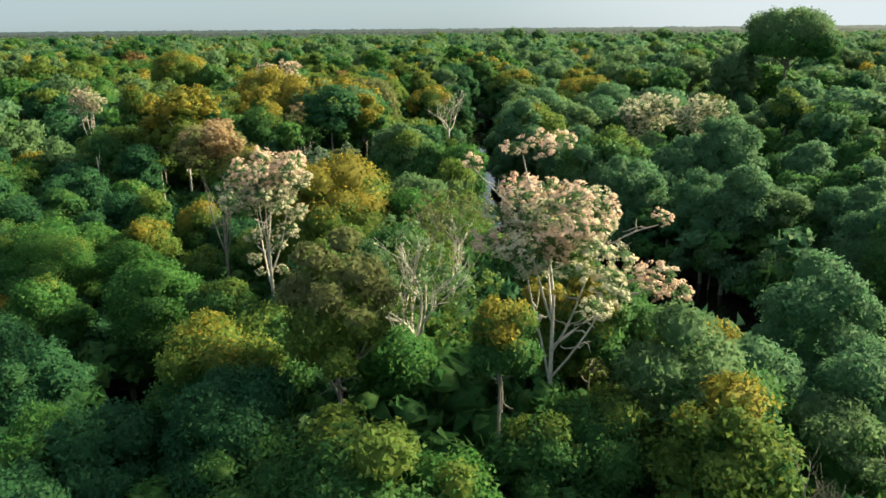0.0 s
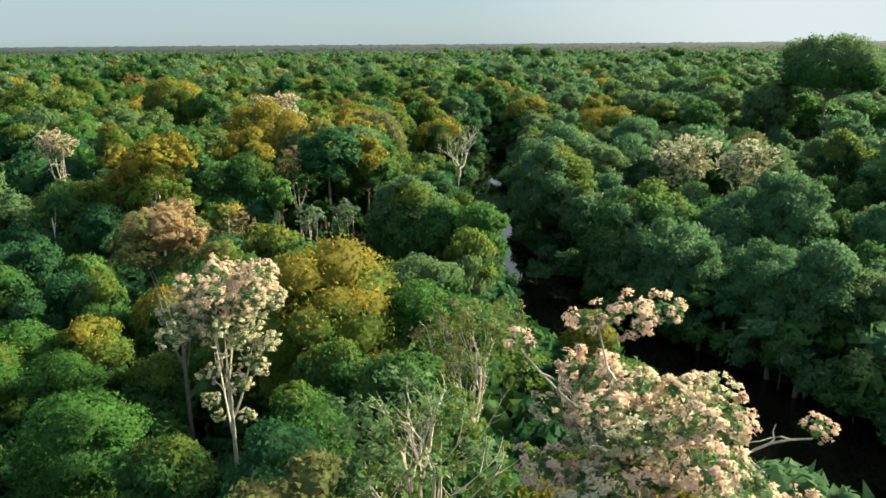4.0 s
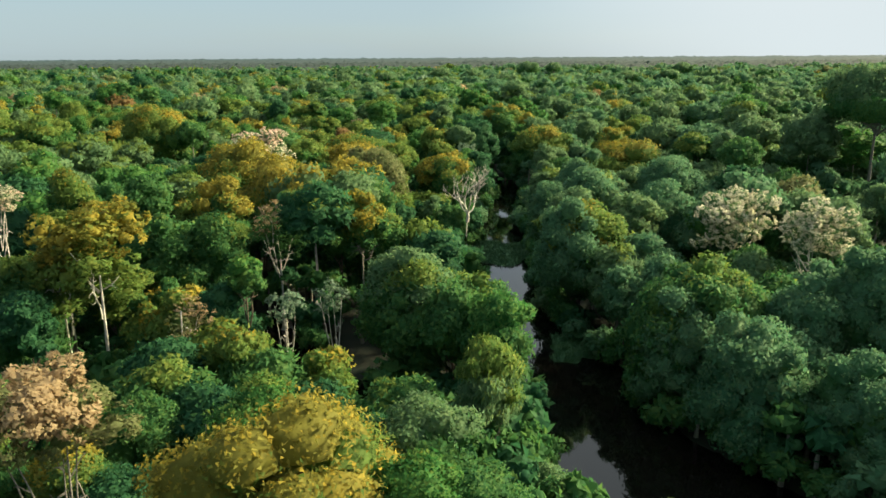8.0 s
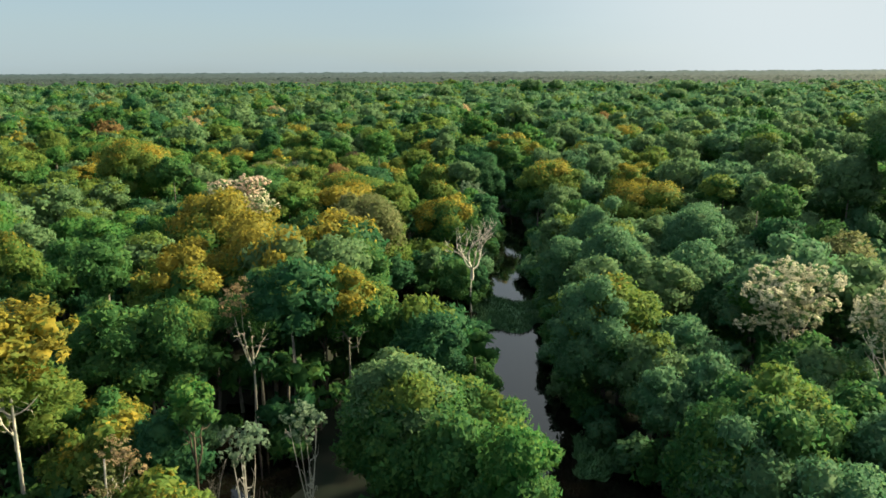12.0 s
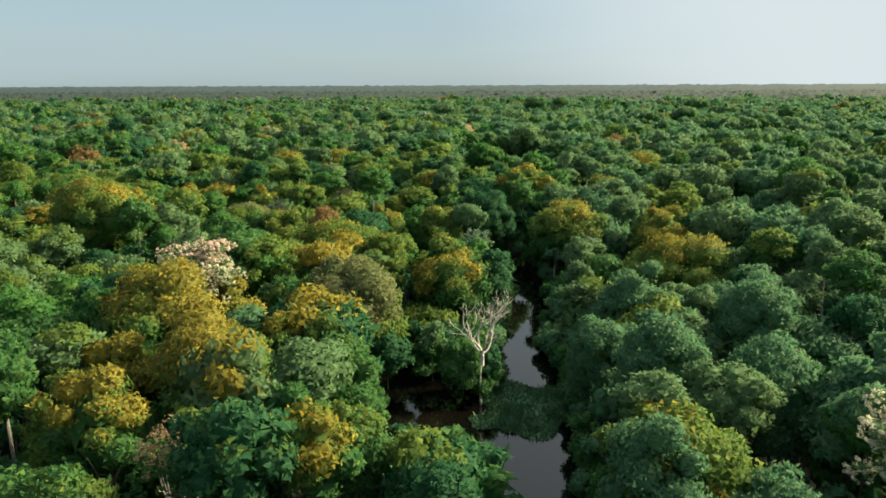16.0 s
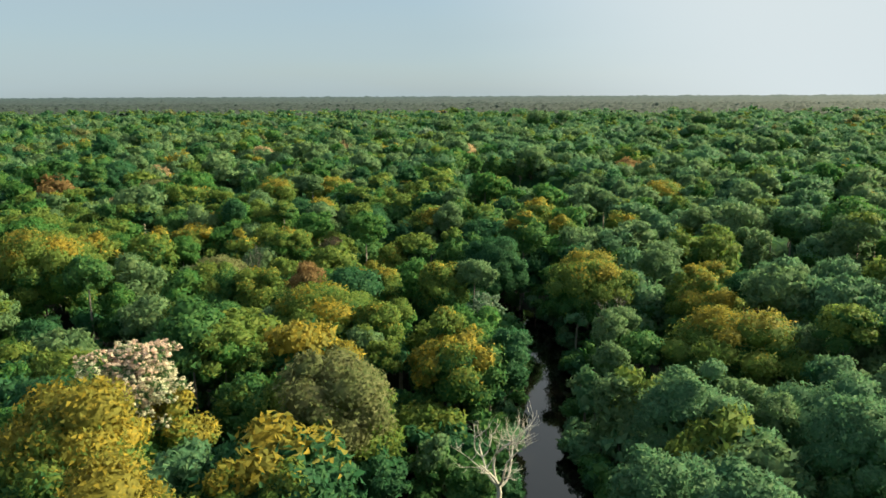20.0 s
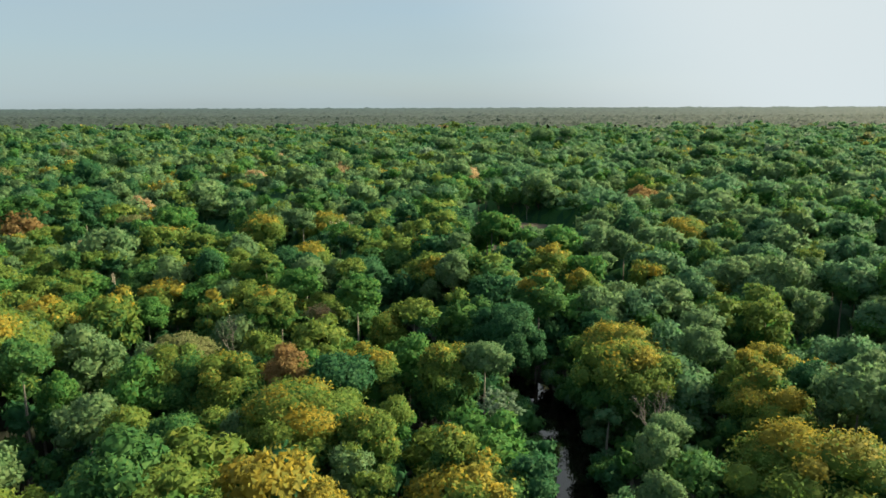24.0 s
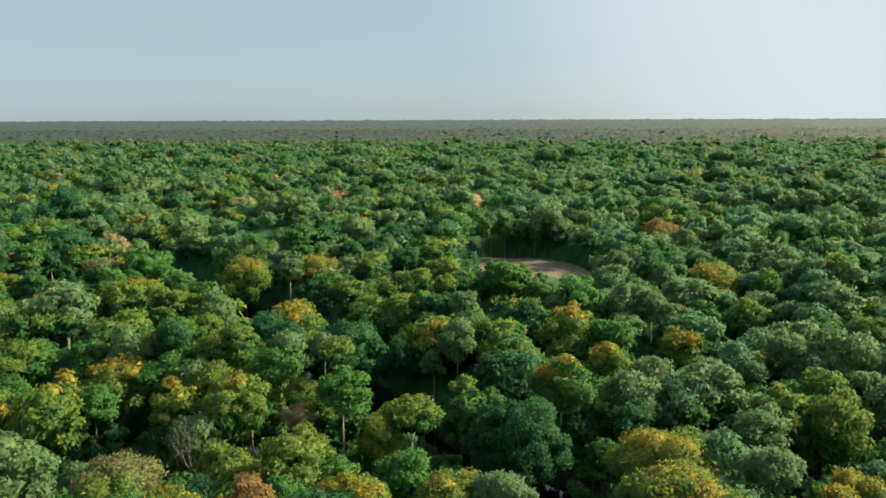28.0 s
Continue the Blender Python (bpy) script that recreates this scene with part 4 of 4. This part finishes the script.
def woods(places, size, spray, lobes, height, mats, seed, name, label, deep=1.5, stems=True, heart=1, share=None, patches=0.03, right=None, kits=7, cover=0.8, shaped=True):
    """Many trees in one mesh: lobed crowns with leaf sprays of that size, a leaf colour for each tree; right is the
    haze-tinted mix.
    """
    rg = np.random.default_rng(seed)
    share = np.array(share if share else MATS_SHARE, float)
    right = np.array(right if right else share, float)
    share, right = share / share.sum(), right / right.sum()
    usual = 0.6 * size[0] + 0.4 * size[1]
    made = []
    for i in range(kits):
        k = deep * (0.8 + 0.4 * i / kits)
        made.append(crown_kit(seed * 31 + i, k, lobes, 0.50 if lobes < 8 else 0.38, spray / usual, int(cover * (6.0 + 3.2 * k) * usual ** 2 / (0.55 * spray ** 2)), heart))
    vs, fs, ms, ns, base = [], [], [], [], 0
    for px, py in places:
        r = size[0] + (size[1] - size[0]) * rg.random() ** 1.5
        h = float(height(px, py)) * np.clip(rg.normal(1.0, 0.16), 0.6, 1.35) * (1 + 0.14 * math.sin(px * 0.043 + 2 * math.sin(py * 0.021)) * math.sin(py * 0.037)) * (1 + 0.03 * (r - sum(size) / 2))
        z0 = float(ground_height(px, py)) - 0.05
        patch = 0.5 + 0.5 * noise.noise(Vector((px * patches, py * patches, seed)))
        # right of the river the leaf mix is paled for haze
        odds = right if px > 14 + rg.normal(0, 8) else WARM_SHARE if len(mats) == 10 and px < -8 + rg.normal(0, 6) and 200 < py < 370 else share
        mat = int(np.searchsorted(np.cumsum(odds), (0.62 * patch + 0.38 * rg.random() + rg.uniform(-0.12, 0.12)) % 1.0)) if rg.random() < 0.75 else int(rg.choice(len(mats), p=odds))
        mat = min(mat, len(mats) - 1)
        low = mat if mat < 4 else int(rg.choice(3))
        v, f, nrm, hi = made[int(rg.integers(kits))]
        a = rg.uniform(0, 6.28)
        ca, sa = math.cos(a), math.sin(a)
        kx, ky, kz = r * rg.uniform(0.80, 1.25), r * rg.uniform(0.80, 1.25), min(r * rg.uniform(0.85, 1.15), h / deep)
        vx, vy = v[:, 0] * kx, v[:, 1] * ky
        vs.append(np.stack([vx * ca - vy * sa + px, vx * sa + vy * ca + py, v[:, 2] * kz + h], 1))
        ns.append(np.stack([nrm[:, 0] * ca - nrm[:, 1] * sa, nrm[:, 0] * sa + nrm[:, 1] * ca, nrm[:, 2]], 1))
        fs.append(f + base)
        # some crown tops take gold or olive as painted sunlight
        sun_tip = "gold" if rg.random() < 0.18 else "olive"
        tip = mats.index(sun_tip) if sun_tip in mats else mat
        sun_tipped = "gold" in mats and mat < 4 and rg.random() < (0.32 if px < 14 else 0.18)
        ms.append(np.where((hi > 0.80) & sun_tipped, tip, np.where(hi > 0.5, mat, low)))
        base += len(v)
        if not stems:
            continue
        tv, tf = tube(np.array([[px, py, z0], [px + rg.normal() * 0.3, py, h * 0.4], [px, py, h * 0.8]]), np.array([0.3, 0.22, 0.1]), 5)
        vs.append(tv)
        ns.append(unit(tv - [px, py, 0]) * [1, 1, 0] + [0, 0, 0.01])
        fs.append(tf + base)
        ms.append(np.full(len(tf), len(mats)))
        base += len(tv)
    me = mesh_of(name, np.concatenate(vs), np.concatenate(fs), [LEAF[m] for m in mats] + [BARK["grey"]], np.concatenate(ms), smooth=True, normals=np.concatenate(ns) if shaped else None)
    return tagged(new(name, me), label, "forest", "", "stuff")


MATS = ["green", "dark", "bright", "pale", "bluish", "olive", "gold", "tan", "dry", "rust"]
MATS_SHARE = [0.32, 0.17, 0.12, 0.12, 0.05, 0.15, 0.050, 0.035, 0.002, 0.004]
WARM_SHARE = np.array([0.22, 0.08, 0.12, 0.11, 0.0, 0.26, 0.10, 0.085, 0.010, 0.015])
# right-hand mix made pale and bluish to stand for haze
RIGHT_HAZE_SHARE = [0.22, 0.05, 0.06, 0.24, 0.27, 0.15, 0.015, 0.015, 0.0, 0.0]
# far mixes lean pale and bluish, distance haze painted as leaf colour
FAR_HAZE_SHARE = [0.25, 0.17, 0.06, 0.22, 0.14, 0.11, 0.020, 0.040, 0.005, 0.004]
FAR_RIGHT_HAZE = [0.16, 0.05, 0.02, 0.26, 0.38, 0.10, 0.004, 0.030, 0.004, 0.004]
taken = list(TREES)
mid = spread(1450, -300, 300, -40, 430, 2.35, taken, 12, lambda x, y: in_view(x, y, 40) & ~(in_view(x, y, 14) & (y < 125)) & ~((np.abs(x) < 14) & (y < 20)) & off_clearing(x, y) & off_river_view(x, y) & ~((y > 130) & front_of_river(x, y)), 4.2)
woods([p for p in mid if p[1] < 320 and in_view(*p, 6)], (3.0, 7.0), 0.46, 14, canopy, MATS, 21, "mid_woods", "mixed green rainforest canopy of rounded crowns", 1.9, right=RIGHT_HAZE_SHARE)
woods([p for p in mid if p[1] >= 320 or not in_view(*p, 6)], (3.2, 8.4), 0.66, 11, canopy, MATS, 25, "outer_woods", "mixed green rainforest canopy beyond the river", 1.8, right=RIGHT_HAZE_SHARE, cover=0.7)
far = spread(1900, -520, 520, 430, 760, 2.6, [], 13, lambda x, y: in_view(x, y, 25) & off_clearing(x, y))
woods(far, (3.8, 9.5), 0.95, 7, canopy, MATS, 22, "far_woods", "distant rainforest canopy of rounded crowns", 1.4, False, 1, FAR_HAZE_SHARE, 0.02, FAR_RIGHT_HAZE, cover=0.42)
farther = spread(5200, -1050, 1050, 760, 1600, 3.2, [], 18, lambda x, y: in_view(x, y, 25))
# silver, pale and bluish shares paint haze into the farthest crowns
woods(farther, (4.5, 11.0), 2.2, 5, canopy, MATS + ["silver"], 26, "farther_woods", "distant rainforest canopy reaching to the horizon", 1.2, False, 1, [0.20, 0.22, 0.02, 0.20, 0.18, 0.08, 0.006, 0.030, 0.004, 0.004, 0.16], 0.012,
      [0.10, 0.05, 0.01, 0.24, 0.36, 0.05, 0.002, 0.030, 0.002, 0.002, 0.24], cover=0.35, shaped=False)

sides = spread(900, -330, 330, -120, 430, 3.0, [], 19, lambda x, y: ~in_view(x, y, 38) | (y < -40))
woods(sides, (4.5, 8.0), 0.9, 7, canopy, MATS, 27, "side_woods", "rainforest canopy on both sides of the river", 1.6, False, 1, None, 0.02, cover=0.3, shaped=False)

edge = spread(520, -125, 125, -45, 150, 2.3, taken + [(x, y, 3.5) for x, y in mid + sides], 29, lambda x, y: ~in_view(x, y, 10) & ~((np.abs(x) < 16) & (y < 20)), 3.0)
woods(edge, (3.2, 6.5), 0.8, 8, canopy, MATS, 30, "edge_woods", "rainforest canopy beside and behind the way", 1.8, False, 1, None, 0.03, RIGHT_HAZE_SHARE, cover=0.4, shaped=False)

# shrubs leaning out from the banks
shrubs = [p for p in spread(900, -45, 60, 60, 300, 1.1, [], 20, lambda x, y: (channel(x, y) < 2.4) & (np.hypot((x + 5) / 9, (y - 174) / 15) > 1), 0.0) if not (p[0] < 2 and p[1] < 130)]
woods(shrubs, (1.7, 2.9), 0.42, 6, lambda x, y: 4.6, ["bluish", "green", "dark", "pale"], 28, "bank_shrubs", "dense shrubs hanging over the dark water along the banks", 1.6, False, 1, [0.3, 0.4, 0.2, 0.1], 0.03, [0.5, 0.2, 0.1, 0.2], shaped=True)

# low growth under the trees, its leaf mix darkened to stand for shade
under = spread(700, -90, 90, 14, 112, 1.4, [], 14, lambda x, y: in_view(x, y, 8) & in_light(x, y), 0.5) + spread(1400, -120, 120, 112, 290, 1.5, [], 17, lambda x, y: in_view(x, y, 8) & in_light(x, y), 0.8)
woods(under, (2.0, 3.4), 0.7, 4, lambda x, y: 0.48 * canopy(x, y), ["dark", "green", "bluish"], 23, "undergrowth",
      "green shrubs and saplings under the canopy, leaf colour darkened for shade", 1.7, True, 1, [0.5, 0.4, 0.1], 0.03, [0.2, 0.3, 0.5], cover=0.35, shaped=False)

# the closed lower canopy that fills the gaps further off
rg = np.random.default_rng(41)
rows = np.concatenate([np.arange(300, 600, 3.2), np.arange(602, 1460, 6.5)])
across = np.linspace(-0.70, 0.70, 300)
lx = rows[:, None] * across[None, :] + rg.normal(0, 0.8, (len(rows), 300))
ly = np.repeat(rows[:, None], 300, 1) + rg.normal(0, 1.0, lx.shape)
lz = np.abs(rg.normal(0, 1.6, lx.shape)) + 2.5 * np.sin(lx * 0.13) * np.sin(ly * 0.11 + 0.4 * np.sin(lx * 0.05)) + np.clip((ly - 300) / 50, 0, 1) * 8.5
lz = lz - np.clip(7 - channel(lx, ly), 0, 12) * 2.5 - np.clip(1.25 - np.hypot((lx - CLEARING[0]) / 30, (ly - CLEARING[1]) / 54), 0, 1) * 50
k = np.arange(lx.size).reshape(lx.shape)
quads = np.stack([k[:-1, :-1], k[:-1, 1:], k[1:, 1:], k[1:, :-1]], -1).reshape(-1, 4)
tagged(new("lower_canopy", mesh_of("lower_canopy", np.stack([lx, ly, np.maximum(lz, -3)], -1).reshape(-1, 3), quads, [LEAF["dark"], LEAF["green"]], (rg.random(len(quads)) < 0.4).astype(int))),
       "closed dark green lower canopy between the crowns", "forest", "", "stuff")

# the distance: the last woods up to the horizon, their haze painted as glow
DISTANCE, dn, dl, db = node_material("distant_woods_haze_glow")
f1 = ramped(dn, dl, world_noise(dn, dl, 0.06, 8.0), 0.40, 0.62)
# dark mottling paints the shaded gaps between crowns
col = mixed(dn, dl, f1, (0.004, 0.013, 0.009), (0.013, 0.029, 0.020))
dl.new(col, db.inputs["Base Color"])
db.inputs["Roughness"].default_value = 0.9
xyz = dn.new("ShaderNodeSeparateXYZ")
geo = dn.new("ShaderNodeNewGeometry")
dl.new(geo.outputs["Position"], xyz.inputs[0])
haze_glow = ramped(dn, dl, xyz.outputs["Y"], 1440.0, 4900.0)
# self-lit blue-grey that grows with distance, in place of haze
dl.new(mixed(dn, dl, haze_glow, (0.000, 0.000, 0.000), (0.015, 0.027, 0.031)), db.inputs["Emission Color"])
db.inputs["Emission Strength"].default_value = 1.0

rg = np.random.default_rng(31)
rows = np.concatenate([np.linspace(1440, 2400, 80), np.linspace(2420, 4900, 60)])
across = np.linspace(-0.72, 0.72, 380)
bx = rows[:, None] * across[None, :]
by = np.repeat(rows[:, None], len(across), 1) + rg.normal(0, 4, bx.shape)
bz = 15.5 + np.abs(rg.normal(0, 3.2, bx.shape)) + 20.0 * np.clip((by - 1440) / 3460, 0, 1) + 2.0 * np.sin(bx * 0.021 + by * 0.004) * np.sin(by * 0.013)
k = np.arange(bx.size).reshape(bx.shape)
quads = np.stack([k[:-1, :-1], k[:-1, 1:], k[1:, 1:], k[1:, :-1]], -1).reshape(-1, 4)
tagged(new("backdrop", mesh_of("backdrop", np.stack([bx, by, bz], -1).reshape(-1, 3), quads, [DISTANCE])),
       "far rainforest with a painted haze glow towards the horizon", "backdrop", "", "structure")

# cleared patch in the woods
bm = bmesh.new()
bmesh.ops.create_grid(bm, x_segments=24, y_segments=14, size=1)
for v in bm.verts:
    v.co = (CLEARING[0] + v.co.x * 30, CLEARING[1] + v.co.y * 52, 0.75 + 0.4 * noise.noise(v.co * 3))
me = bpy.data.meshes.new("cleared_patch")
bm.to_mesh(me)
bm.free()
me.materials.append(CLEARED)
tagged(new("cleared_patch", me), "bare brown cleared soil among the trees", "clearing", "", "structure")

# low scrub at the near end of the cleared patch, pale trunks behind it
scrub = spread(70, -6, 50, 392, 440, 2.0, [], 16, lambda x, y: ~off_clearing(x, y))
woods(scrub, (1.6, 3.0), 0.6, 4, lambda x, y: 5.0, MATS, 24, "scrub", "low green scrub on the cleared patch", 1.2)
for i in range(9):
    tree("green" if i % 3 else "pale", round(-8 + i * 6.6 + pick.uniform(-2, 2), 1), round(494 + pick.uniform(-4, 6), 1), round(pick.uniform(17, 22), 1), round(pick.uniform(3.4, 4.6), 1), more=0.6)

# great trees standing over the far canopy
for x, y, top, r in ((85, 900, 35, 13), (263, 905, 33, 12), (128, 1000, 33, 11), (-14, 820, 29, 10), (16, 760, 28, 10), (150, 690, 28, 10), (196, 720, 28, 9), (225, 640, 27, 10), (-120, 860, 28, 10), (-260, 900, 28, 11), (-60, 700, 27, 9)):
    tree("emergent", x, y, top, r, more=0.45)
